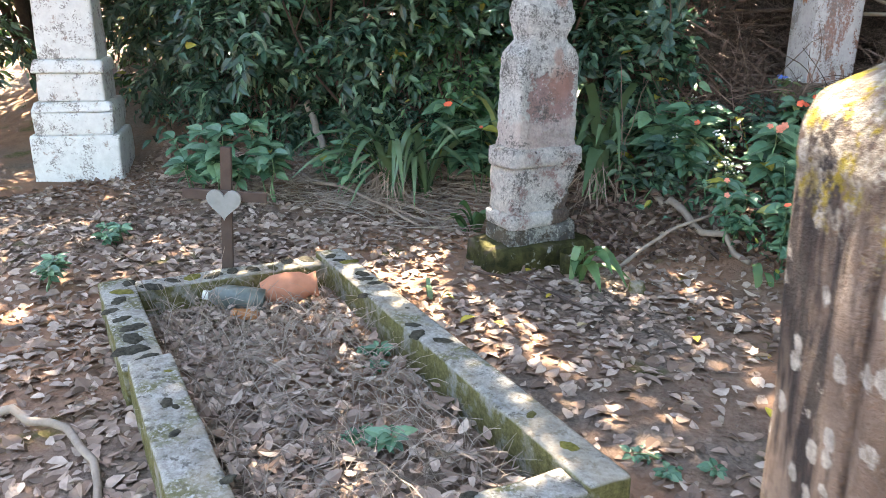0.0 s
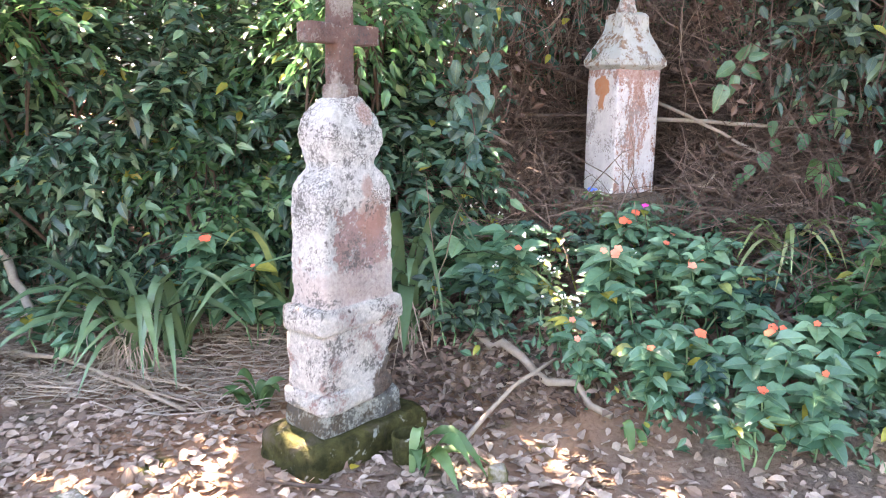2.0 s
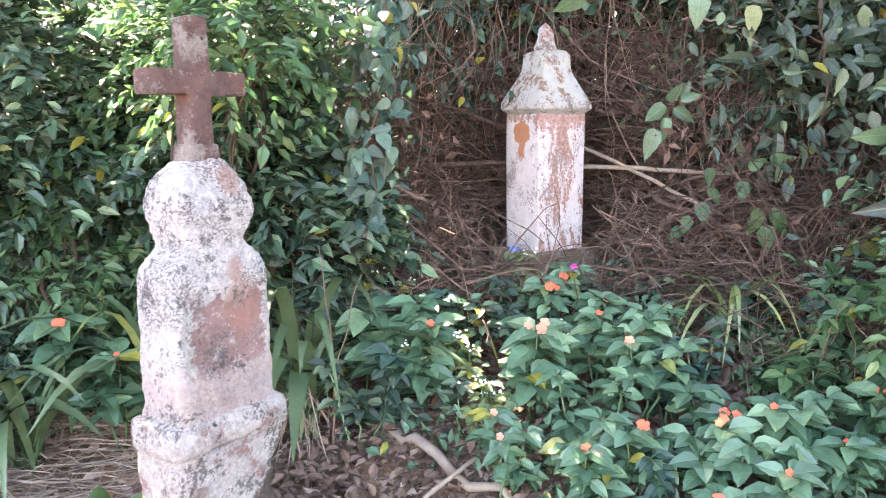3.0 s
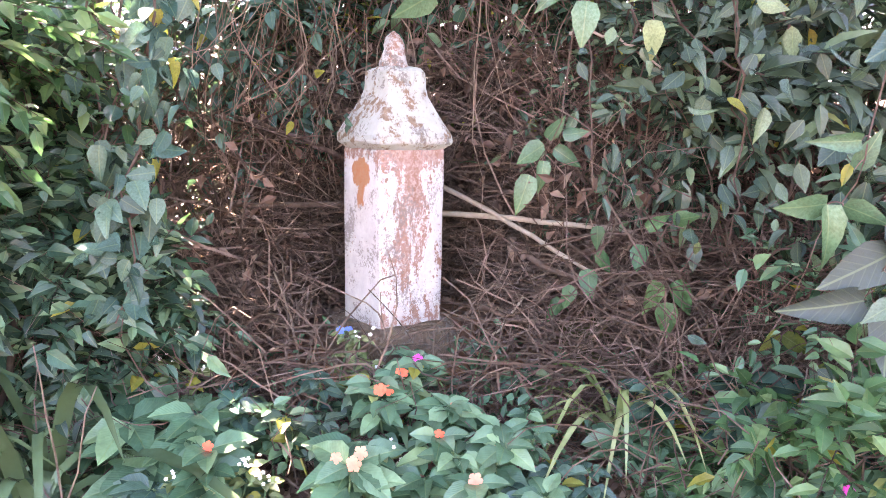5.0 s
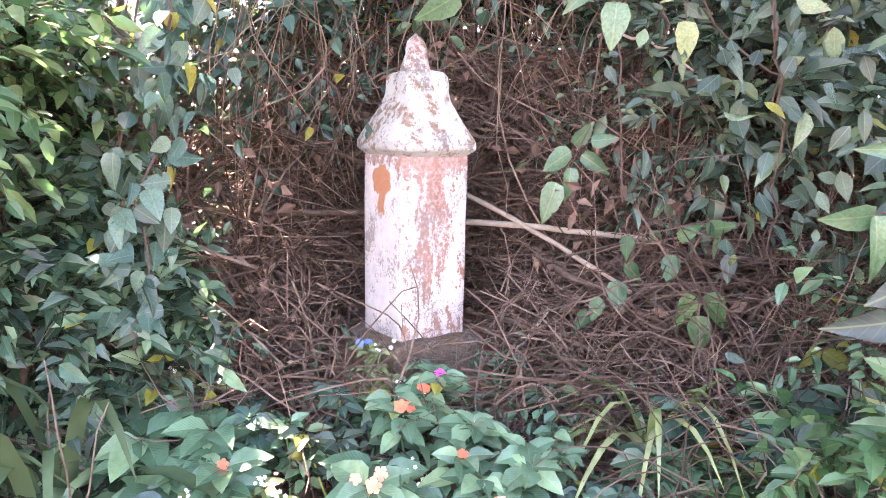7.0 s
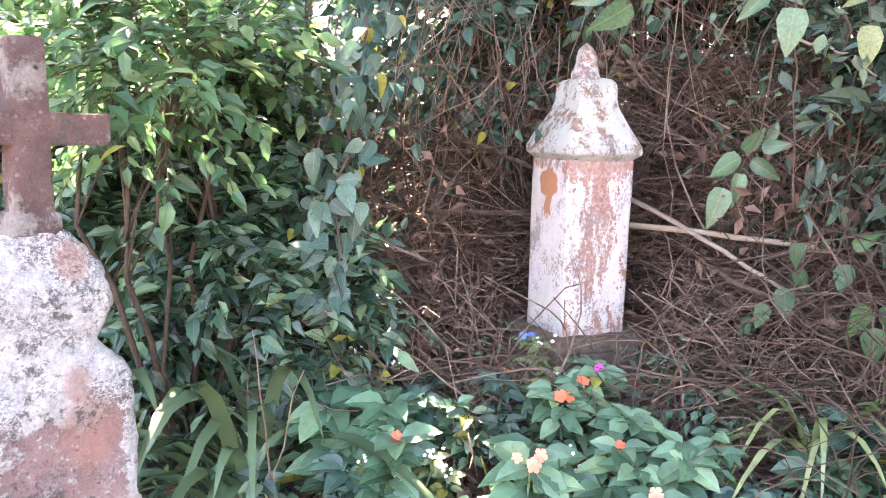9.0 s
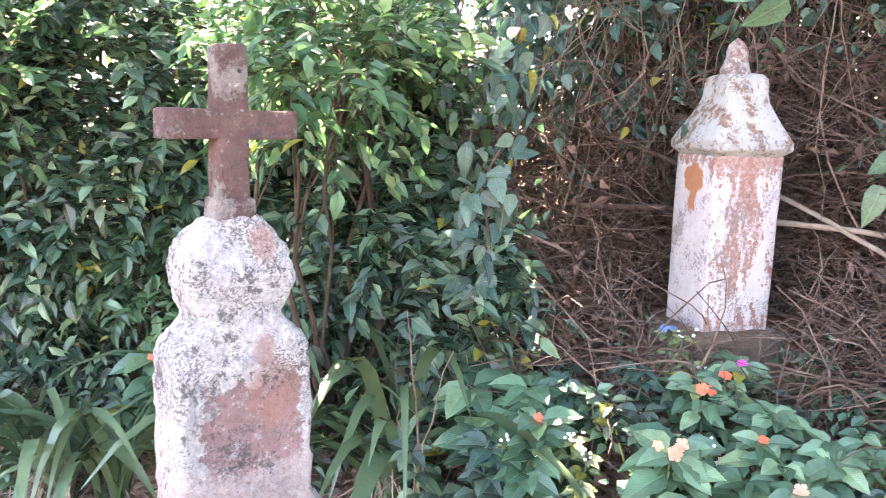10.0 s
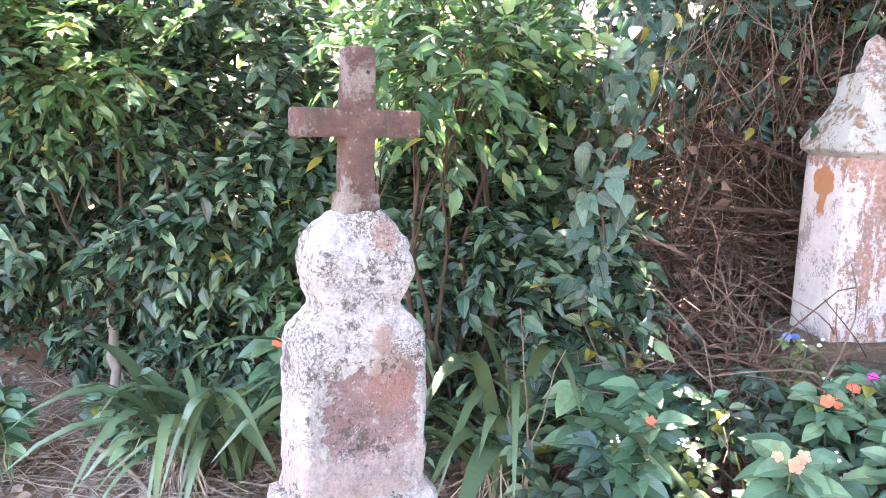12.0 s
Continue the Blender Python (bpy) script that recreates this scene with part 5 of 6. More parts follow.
hanging_vine((-0.62, 5.22, 2.5), (-0.73, 4.93, 1.1), "column of hanging vine with blue-green heart-shaped leaves", 1, 0.11, 200, None, 0.06)
hanging_vine((-0.78, 5.35, 2.5), (-0.82, 5.1, 1.4), "hanging vine with blue-green heart-shaped leaves", 2, 0.09, 60)
hanging_vine((-1.0, 5.6, 2.4), (-0.98, 5.4, 1.25), "hanging vine with green heart-shaped leaves", 3, 0.1, 50, LEAF_LIGHT)
hanging_vine((-0.25, 5.95, 1.95), (0.02, 5.75, 1.55), "vine trailing over dry brush", 4, 0.07, 34, None, 0.13)
hanging_vine((1.3, 5.3, 2.4), (1.35, 5.15, 1.35), "hanging stems with large dull green leaves", 9, 0.12, 105, LEAF_BROAD, 0.2, 0.8)
hanging_vine((1.75, 4.9, 2.3), (1.75, 4.65, 1.0), "hanging stems with large dull green leaves", 10, 0.14, 95, LEAF_BROAD, 0.22, 0.8)
hanging_vine((1.05, 5.75, 2.45), (1.15, 5.6, 1.5), "hanging stems with overlapping dull green leaves", 12, 0.11, 115, LEAF_BROAD, 0.2, 0.75)
hanging_vine((1.55, 5.45, 2.4), (1.6, 5.3, 1.3), "hanging stems with overlapping dull green leaves", 13, 0.12, 115, LEAF_BROAD, 0.22, 0.75)
hanging_vine((0.4, 6.2, 2.5), (0.5, 6.1, 2.0), "vine leaves hanging over the dry brush", 14, 0.09, 40, None, 0.2)
hanging_vine((-1.35, 5.3, 2.3), (-1.3, 5.2, 1.6), "hanging bright green leaves", 11, 0.11, 34, LEAF_LIGHT, 0.15)


# ---- single sprigs of large leaves ----
def sprig(stem, leaves, label, mat, seed, slim=1.0, thick=0.004):
    """A thin bent stem with a few leaves: middle of the leaf, way it points, length."""
    rng = np.random.default_rng(seed)
    top = np.array(stem[0], float)
    t = thing("leafy_sprig", Matrix.Translation(top), label, "vine", "sprigs over the bank")
    line = np.concatenate([bow(a, b, (0.01, -0.01, 0), 5, rng, 0.006) for a, b in zip(stem, stem[1:])])
    m = Mesh()
    add_tube(m, line - top, thick, thick * 0.5, 5)
    data = vine_leaf(mat)
    for k, (mid, way, size) in enumerate(leaves):
        x = Vector(way).normalized()
        foot = Vector(mid) - x * size * 0.5
        near = line[np.argmin(((line - np.array(foot)) ** 2).sum(1))]
        add_tube(m, bow(near, foot, (0, 0, 0.006), 4) - top, 0.0022, 0.0016, 4)
        y = (Vector((0.1, -1.0, 0.1)) + Vector(rng.normal(0, 0.3, 3))).cross(x).normalized()
        lf = new("leaf", data[k % 3])
        lf.parent = t
        lf.matrix_basis = Matrix.Translation(foot - Vector(top)) @ Matrix((x, y, x.cross(y))).transposed().to_4x4() @ Matrix.Diagonal((size, size * slim, size, 1))
    part("stem", m, DRY_STEM, t)


DOWN = (0.05, -0.15, -1)
sprig([(1.0, 5.35, 2.55), (1.075, 5.3, 2.13)], [((1.079, 5.3, 2.06), DOWN, 0.15), ((1.03, 5.32, 2.22), (-0.8, -0.2, -0.5), 0.08)], "thin stem with a pale withered hanging leaf", LEAF_PALE, 1)
sprig([(0.86, 5.35, 2.5), (0.83, 5.3, 2.19)], [((0.824, 5.3, 2.11), (-0.1, -0.2, -1), 0.17), ((0.7, 5.32, 2.2), (-0.7, -0.3, -0.6), 0.12)], "hanging stem with blue-green heart-shaped leaves", LEAF_SPRIG, 2)
sprig([(0.36, 5.25, 2.5), (0.27, 5.2, 2.19)], [((0.216, 5.2, 2.14), (-0.8, -0.2, -0.6), 0.17), ((0.14, 5.22, 2.21), (-0.8, -0.2, -0.3), 0.12)], "hanging stem with blue-green heart-shaped leaves", LEAF_SPRIG, 3)
sprig([(0.82, 5.42, 2.4), (0.8, 5.42, 2.0), (0.74, 5.4, 1.68)], [((0.635, 5.35, 1.49), (-0.3, -0.2, -1), 0.16), ((0.81, 5.4, 1.63), (0.8, -0.2, -0.5), 0.13), ((0.66, 5.4, 1.64), (-0.8, -0.2, -0.5), 0.14),
       ((0.76, 5.4, 1.74), (0.5, -0.3, 0.6), 0.11), ((0.71, 5.38, 1.56), (-0.1, -0.3, -1), 0.12), ((0.84, 5.42, 1.72), (0.9, -0.2, 0.1), 0.1)], "hanging sprig of broad green leaves", LEAF_SPRIG, 4, 0.9)
sprig([(1.0, 5.35, 1.42), (0.93, 5.35, 1.25), (0.86, 5.38, 1.12), (0.77, 5.42, 1.05)], [((0.925, 5.34, 1.33), DOWN, 0.095), ((0.955, 5.34, 1.235), (0.4, -0.2, -0.8), 0.1), ((0.9, 5.34, 1.15), (0.1, -0.2, -1), 0.12),
       ((0.83, 5.38, 1.09), (-0.3, -0.2, -0.9), 0.1), ((0.785, 5.42, 1.03), (-0.6, -0.2, -0.7), 0.11)], "bright green heart-leaved vine creeping over brush", LEAF_LIGHT, 5)
sprig([(1.2, 5.3, 1.45), (1.12, 5.28, 1.3), (1.17, 5.25, 1.16)], [((1.118, 5.24, 1.12), (-0.4, -0.3, -1), 0.14), ((1.236, 5.24, 1.12), (0.5, -0.3, -0.9), 0.15), ((1.074, 5.3, 1.26), (-0.2, -0.2, -1), 0.11),
       ((1.17, 5.22, 1.04), DOWN, 0.14), ((1.14, 5.3, 1.4), (0.6, -0.2, 0.4), 0.1), ((1.24, 5.28, 1.42), (0.7, -0.2, 0.2), 0.1)], "pale green heart-leaved vine", LEAF_LIGHT, 6)
sprig([(1.62, 4.72, 2.3), (1.52, 4.65, 1.8), (1.42, 4.6, 1.55)], [((1.31, 4.6, 1.535), (-1, -0.2, -0.15), 0.16), ((1.39, 4.58, 1.46), (0.1, -0.3, -1), 0.18), ((1.5, 4.6, 1.52), (0.9, -0.2, -0.3), 0.14), ((1.5, 4.62, 1.7), (0.3, -0.3, 0.7), 0.13),
       ((1.4, 4.6, 1.72), (-0.9, -0.2, -0.1), 0.14)], "drooping stem with bright green leaves", LEAF_SPRIG, 7, 0.8)
sprig([(1.85, 4.7, 2.1), (1.66, 4.55, 1.6), (1.5, 4.5, 1.38)], [((1.43, 4.5, 1.375), (-0.9, -0.2, -0.4), 0.23), ((1.36, 4.5, 1.27), (-1, -0.2, -0.15), 0.22), ((1.53, 4.5, 1.18), (-0.3, -0.2, -1), 0.22), ((1.6, 4.5, 1.45), (0.8, -0.2, -0.4), 0.22),
       ((1.6, 4.52, 1.3), (0.3, -0.3, -1), 0.2)], "drooping stem with very large dark blue-green leaves", LEAF_DUSK, 8, 0.9, 0.006)
sprig([(1.9, 4.85, 2.5), (1.75, 4.8, 2.1)], [((1.66, 4.8, 2.02), (-0.9, -0.2, -0.5), 0.2), ((1.72, 4.8, 1.93), (-0.2, -0.2, -1), 0.18), ((1.5, 4.85, 2.28), (-0.7, -0.2, -0.6), 0.17)], "hanging stem with large blue-green leaves", LEAF_VINE, 9)
sprig([(1.62, 5.0, 0.75), (1.5, 5.0, 0.98), (1.42, 5.0, 1.05)], [((1.45, 4.98, 1.03), (-0.6, -0.3, -0.6), 0.1), ((1.55, 4.98, 1.02), (0.7, -0.3, -0.4), 0.12), ((1.66, 4.95, 0.9), (0.6, -0.3, -0.7), 0.13)], "stem with yellowing weed leaves", LEAF_OLIVE, 10)


# ---- strap-leaved clumps ----
def strap_clump(at, n, height, width, label, seed, mat=None, name="strap_leaf_plant", droop=1.0):
    """Arching ribbon leaves that fold over at the top."""
    rng = np.random.default_rng(seed)
    base = np.array([at[0], at[1], gz(*at)])
    t = thing(name, Matrix.Translation(base), label, "plant", "strap-leaved plants")
    for _ in range(n):
        m = Mesh()
        a = rng.uniform(0, 2 * math.pi)
        out = np.array([math.cos(a), math.sin(a) * 0.8 - 0.15, 0])
        h, sp = height * rng.uniform(0.5, 1.1), height * rng.uniform(0.45, 1.05)
        s = np.linspace(0, 1, 8)[:, None]
        start = rng.normal(0, 0.03, 3) * np.array([1, 1, 0])
        fold = droop * rng.uniform(0.85, 1.15)
        p = start + out * sp * s ** 1.3 + np.array([0, 0, 1.0]) * (h * (1.9 * s - fold * 1.25 * s ** 2.2))
        p[:, 2] = np.maximum(p[:, 2], 0.01)
        side = unit(np.cross(out, [0, 0, 1.0])) + rng.normal(0, 0.2, 3)
        w = width * rng.uniform(0.7, 1.2) * np.array([0.55, 0.8, 1, 1, 0.95, 0.8, 0.5, 0.04])[:, None]
        lift = np.array([0, 0, 1.0]) * w * 0.25
        v = np.concatenate([p - side * w + lift, p, p + side * w + lift])
        f = []
        for k in range(7):
            for o in (0, 8):
                f += [(o + k, o + 8 + k, o + 9 + k), (o + k, o + 9 + k, o + 1 + k)]
        m.add(v, f)
        part("leaf_blade", m, mat or LEAF_STRAP, t, smooth=True)
    return t


strap_clump((-2.4, 4.62), 24, 0.8, 0.026, "clump of long arching dark green strap leaves", 1, droop=1.22)
strap_clump((-2.2, 4.72), 18, 0.85, 0.025, "clump of long arching strap leaves with dry straw below", 14, droop=1.28)
strap_clump((-1.7, 5.0), 15, 1.0, 0.026, "clump of arching strap leaves behind the gravestone", 2, droop=1.15)
strap_clump((-0.98, 4.85), 14, 0.7, 0.026, "clump of arching strap leaves beside the gravestone", 3, droop=1.2)
strap_clump((-1.05, 5.05), 17, 0.95, 0.025, "clump of arching strap leaves behind the gravestone", 4, droop=1.2)
strap_clump((0.98, 5.08), 30, 0.6, 0.011, "tuft of pale yellow-green grass blades", 5, LEAF_PALE, droop=1.4)
strap_clump((0.2, 5.12), 8, 0.24, 0.016, "short upright strap leaves below the pillar", 6)
strap_clump((-2.65, 4.95), 24, 0.5, 0.015, "clump of arching strap leaves in the shade", 7)
strap_clump((0.1, 4.08), 4, 0.14, 0.025, "small plant with glossy lance leaves on the soil", 8, LEAF_LIGHT)
strap_clump((-0.8, 3.8), 6, 0.32, 0.036, "drooping pale green lily leaves beside the mossy base", 9, LEAF_LIGHT, droop=1.3)
strap_clump((-1.28, 3.2), 5, 0.11, 0.012, "tiny green seedling among dry leaves", 10)
strap_clump((-1.62, 4.3), 9, 0.22, 0.032, "low plant with broad bright green leaves", 11, LEAF_LIGHT)
strap_clump((1.5, 4.55), 18, 0.3, 0.012, "tuft of green grass on the bank", 12)
strap_clump((-0.45, 5.25), 10, 0.32, 0.014, "tuft of strap leaves on the bank", 13)


# ---- flowering plants ----
def flower_mesh(r):
    m = Mesh()
    a = np.arange(5) * 2 * math.pi / 5
    d = np.stack([np.cos(a), np.sin(a), np.full(5, 0.12)], 1)
    add_leaves(m, leaf_shape([(0.35, 0.42), (0.75, 0.62)], 0.05, 0.12), np.zeros((5, 3)), d, np.tile([0, 0, 1.0], (5, 1)), r, r * 0.66)
    return m


FLOWERS = {k: [flower_mesh(r * (0.35 if k == "white" else 1.0)).data("flower", mat) for r in (0.017, 0.02, 0.024)] for k, mat in
           (("orange", PETAL), ("salmon", PETAL_SALMON), ("pink", PETAL_PINK), ("purple", PETAL_PURPLE), ("white", PETAL_WHITE), ("blue", PETAL_BLUE))}


def flowering_plant(x, y, heads, label, seed, leaf=0.085, mat=None, height=0.35, stems=4):
    """Upright stems with whorls of oval leaves, topped by flat five-petalled flowers."""
    rng = np.random.default_rng(seed)
    base = np.array([x, y, gz(x, y)])
    t = thing("flowering_plant", Matrix.Translation(base), label, "flowering plant", "flowering plants on the bank")
    tips = [np.array(h[1]) - base for h in heads]
    while len(tips) < stems:
        tips.append(np.array([rng.normal(0, 0.11), rng.normal(-0.02, 0.08), height * rng.uniform(0.45, 1.0)]))
    for tip in tips:
        foot = np.array([tip[0] * 0.3, tip[1] * 0.3, -0.03])
        line = bow(foot, tip - np.array([0, 0, 0.012]), (0, 0, 0.02), 6, rng, 0.006)
        m = Mesh()
        add_tube(m, line, 0.006, 0.0035, 5)
        stem = part("stem", m, LEAF_FLOWER, t)
        for lvl, cnt, sc in ((5, 8, 1.1), (4, 5, 1.15), (3, 4, 0.9)):
            a = rng.uniform(0, 6.28) + np.arange(cnt) * 2 * math.pi / cnt + rng.normal(0, 0.2, cnt)
            d = np.stack([np.cos(a), np.sin(a), rng.normal(0.12, 0.2, cnt)], 1)
            d[:, 2] -= 0.1 * (5 - lvl)
            up = np.array([0, -0.5, 1.0]) + rng.normal(0, 0.18, (cnt, 3))
            ll = leaf * sc * rng.uniform(0.8, 1.25, cnt)
            m = Mesh()
            add_leaves(m, OVATE, np.tile(line[lvl], (cnt, 1)) + d * 0.012, d, up, ll, ll * 0.6)
            part("leaf_whorl", m, mat or LEAF_FLOWER, stem)
    for (kind, p, n) in heads:
        for k in range(n):
            fl = new("flower", FLOWERS[kind][int(rng.integers(3))])
            off = np.array([rng.normal(0, 0.03), rng.normal(-0.01, 0.02), rng.uniform(0.0, 0.03)]) if n > 1 else np.zeros(3)
            fl.parent = t
            fl.matrix_basis = Matrix.Translation(np.array(p) - base + off) @ pose(0, 0, 0, 45 + rng.normal(0, 14), rng.normal(0, 14), rng.uniform(-20, 20))


ORANGE = "leafy flowering plant with small orange-red flowers"
PLANTS = [
    (0.02, 4.72, [("salmon", (0.03, 4.65, 0.755), 4)], 0.115, 0.5), (0.12, 5.02, [("orange", (0.12, 4.95, 0.85), 2)], 0.08, 0.4), (0.3, 4.8, [("orange", (0.3, 4.75, 0.8), 1)], 0.08, 0.42),
    (0.42, 4.65, [("salmon", (0.4, 4.6, 0.72), 1)], 0.08, 0.4), (0.34, 4.32, [("orange", (0.33, 4.27, 0.48), 2)], 0.085, 0.35), (0.17, 4.22, [("orange", (0.16, 4.15, 0.46), 1)], 0.08, 0.32),
    (-0.12, 4.35, [("salmon", (-0.14, 4.26, 0.45), 1), ("salmon", (-0.16, 4.35, 0.51), 1)], 0.07, 0.3), (0.68, 4.3, [("orange", (0.68, 4.25, 0.5), 3)], 0.085, 0.35),
    (0.9, 4.4, [("orange", (0.89, 4.34, 0.54), 1)], 0.1, 0.38), (0.83, 4.08, [("orange", (0.83, 4.04, 0.42), 1)], 0.085, 0.34), (0.57, 4.0, [("orange", (0.56, 3.93, 0.38), 1)], 0.075, 0.3),
    (-2.15, 4.98, [("orange", (-2.13, 4.9, 0.72), 3)], 0.13, 0.5), (-1.85, 4.9, [("orange", (-1.82, 4.8, 0.6), 1)], 0.1, 0.42), (-0.47, 4.8, [("orange", (-0.42, 4.8, 0.74), 1)], 0.095, 0.4),
    (0.36, 5.0, [("salmon", (0.36, 4.92, 0.82), 1)], 0.075, 0.36), (0.47, 4.85, [("orange", (0.47, 4.78, 0.74), 1)], 0.075, 0.36), (0.38, 4.82, [("salmon", (0.37, 4.74, 0.7), 2)], 0.075, 0.34),
    (1.5, 4.62, [("pink", (1.52, 4.57, 0.69), 1), ("pink", (1.58, 4.52, 0.66), 1)], 0.08, 0.4), (1.32, 4.5, [("orange", (1.34, 4.43, 0.57), 2)], 0.09, 0.38), (0.75, 4.5, [("orange", (0.74, 4.37, 0.5), 2)], 0.085, 0.35),
    (0.24, 5.16, [("pink", (0.24, 5.1, 0.93), 1), ("orange", (0.19, 5.06, 0.88), 2)], 0.07, 0.36), (1.1, 4.25, [("orange", (1.1, 4.2, 0.46), 1)], 0.085, 0.34), (1.15, 4.55, [], 0.1, 0.4),
    (0.58, 4.62, [], 0.085, 0.38), (-0.05, 4.95, [], 0.08, 0.4), (0.2, 4.5, [], 0.085, 0.4), (0.5, 4.2, [], 0.08, 0.33), (0.95, 4.15, [], 0.08, 0.3), (1.35, 4.15, [], 0.09, 0.35),
    (0.75, 4.75, [], 0.075, 0.35), (-0.3, 4.62, [], 0.07, 0.3), (-0.25, 5.0, [], 0.075, 0.36), (-0.62, 5.0, [], 0.09, 0.4), (-0.72, 4.72, [], 0.095, 0.42), (0.55, 5.0, [], 0.07, 0.32),
    (-0.12, 5.2, [], 0.07, 0.34), (0.42, 5.2, [], 0.07, 0.34), (0.05, 5.15, [], 0.06, 0.3), (-0.45, 5.15, [], 0.08, 0.36),
    (1.6, 4.25, [("orange", (1.6, 4.2, 0.5), 1)], 0.09, 0.35), (1.85, 4.4, [], 0.09, 0.4), (-1.6, 5.15, [], 0.08, 0.4), (-2.0, 5.2, [], 0.09, 0.45),
]
for k, (x, y, heads, leaf, hgt) in enumerate(PLANTS):
    kinds = {h[0] for h in heads}
    label = ORANGE if kinds <= {"orange"} and heads else "leafy flowering plant with salmon-coloured flowers" if "salmon" in kinds else \
        "leafy plant with bright pink flowers" if "pink" in kinds else "leafy green plant with whorls of oval leaves"
    flowering_plant(x, y, heads, label, 200 + k, leaf * (1.12 if heads else 0.8), None if heads else LEAF_LIGHT if x > 1.0 else (LEAF_BROAD, LEAF_FLOWER, LEAF_VINE)[k % 3], hgt)
for k, (x, y, z) in enumerate([(-0.2, 4.6, 0.5), (-0.3, 4.85, 0.62), (0.12, 4.85, 0.66), (0.15, 5.25, 0.8)]):
    flowering_plant(x, y, [("white", (x, y - 0.05, z + 0.06), 9), ("white", (x + 0.05, y - 0.03, z), 8)], "slender plant with clusters of tiny pale flowers", 300 + k, 0.045, LEAF_PALE, 0.3)
flowering_plant(-0.43, 4.98, [("purple", (-0.45, 4.9, 0.74), 1)], "leafy plant with a purple flower", 310, 0.085, None, 0.4)
for k, (x, y, leaf, hgt) in enumerate([(-3.5, 4.1, 0.14, 0.55), (-3.2, 4.3, 0.13, 0.6), (-3.85, 4.2, 0.13, 0.5), (-2.9, 4.55, 0.1, 0.4)]):
    flowering_plant(x, y, [], "broad-leaved green plant growing out of leaf litter", 320 + k, leaf, LEAF_FLOWER, hgt, 4)
flowering_plant(-0.06, 5.28, [("blue", (-0.02, 5.24, 0.98), 2), ("white", (0.03, 5.24, 0.97), 5)], "small bunch of blue and white flowers at the pillar's foot", 340, 0.04, LEAF_PALE, 0.3, 3)
for k, (x, y, leaf, hgt) in enumerate([(-3.05, 2.35, 0.06, 0.16), (-3.4, 3.1, 0.06, 0.2), (-2.75, 1.75, 0.05, 0.12), (-1.25, 2.55, 0.04, 0.08), (0.1, 2.35, 0.03, 0.05)]):
    flowering_plant(x, y, [], "small green weed growing through dry leaves", 350 + k, leaf, LEAF_FLOWER, hgt, 3)
flowering_plant(-0.92, 1.88, [], "small green seedling growing inside the grave kerb", 330, 0.05, None, 0.1, 2)


for k, (x, y, leaf, hgt) in enumerate([(-0.86, 5.28, 0.135, 0.4), (-0.66, 5.08, 0.12, 0.36), (-0.98, 5.42, 0.11, 0.4), (-0.52, 4.92, 0.1, 0.32), (1.42, 5.05, 0.13, 0.34), (1.78, 4.95, 0.13, 0.36), (1.12, 5.1, 0.1, 0.3)]):
    flowering_plant(x, y, [], "broad-leaved blue-green weed among dry brush", 360 + k, leaf, LEAF_FLOWER if k < 3 else LEAF_VINE, hgt, 5)
for k, (x, y, leaf, hgt) in enumerate([(1.22, 4.88, 0.08, 0.26), (1.5, 4.85, 0.09, 0.26), (1.0, 4.8, 0.06, 0.2)]):
    flowering_plant(x, y, [], "low bright green weed on the bank", 370 + k, leaf, LEAF_LIGHT, hgt, 5)
for k, (x, y) in enumerate([(-0.78, 5.36), (-0.52, 4.84), (-0.66, 5.3)]):
    z = gz(x, y) + 0.4 - 0.08 * (k == 1)
    flowering_plant(x, y, [("white", (x, y - 0.05, z), 5), ("white", (x + 0.09, y - 0.03, z - 0.05), 4)], "weed with loose clusters of tiny pale flowers", 380 + k, 0.04, LEAF_PALE, 0.3)


for k, (x, y, leaf, hgt) in enumerate([(-0.74, 4.98, 0.135, 0.52), (-0.95, 4.95, 0.09, 0.4), (1.3, 4.75, 0.1, 0.3), (1.62, 4.7, 0.11, 0.34), (1.05, 4.95, 0.09, 0.26)]):
    flowering_plant(x, y, [], "pale green weed with whorls of large oval leaves", 390 + k, leaf, LEAF_FLOWER, hgt, 4)


# ---- dry stalks arching over the bank ----
def build_dry_stalks():
    rng = np.random.default_rng(51)
    for k in range(16):
        a = np.array([1.62 + rng.normal(0, 0.06), 4.85 + rng.normal(0, 0.06), 0.0])
        a[2] = gz(a[0], a[1]) + 0.02
        b = a + np.array([rng.uniform(0.05, 0.5), rng.uniform(-0.05, 0.3), rng.uniform(0.3, 0.6)])
        stick("dry_stalk", tuple(a), tuple(b), 0.0045, 0.002, CANE, "thin straw-coloured stalk arching over weeds", (-0.08, 0, 0.08), 90 + k, 0.006, 5)


build_dry_stalks()


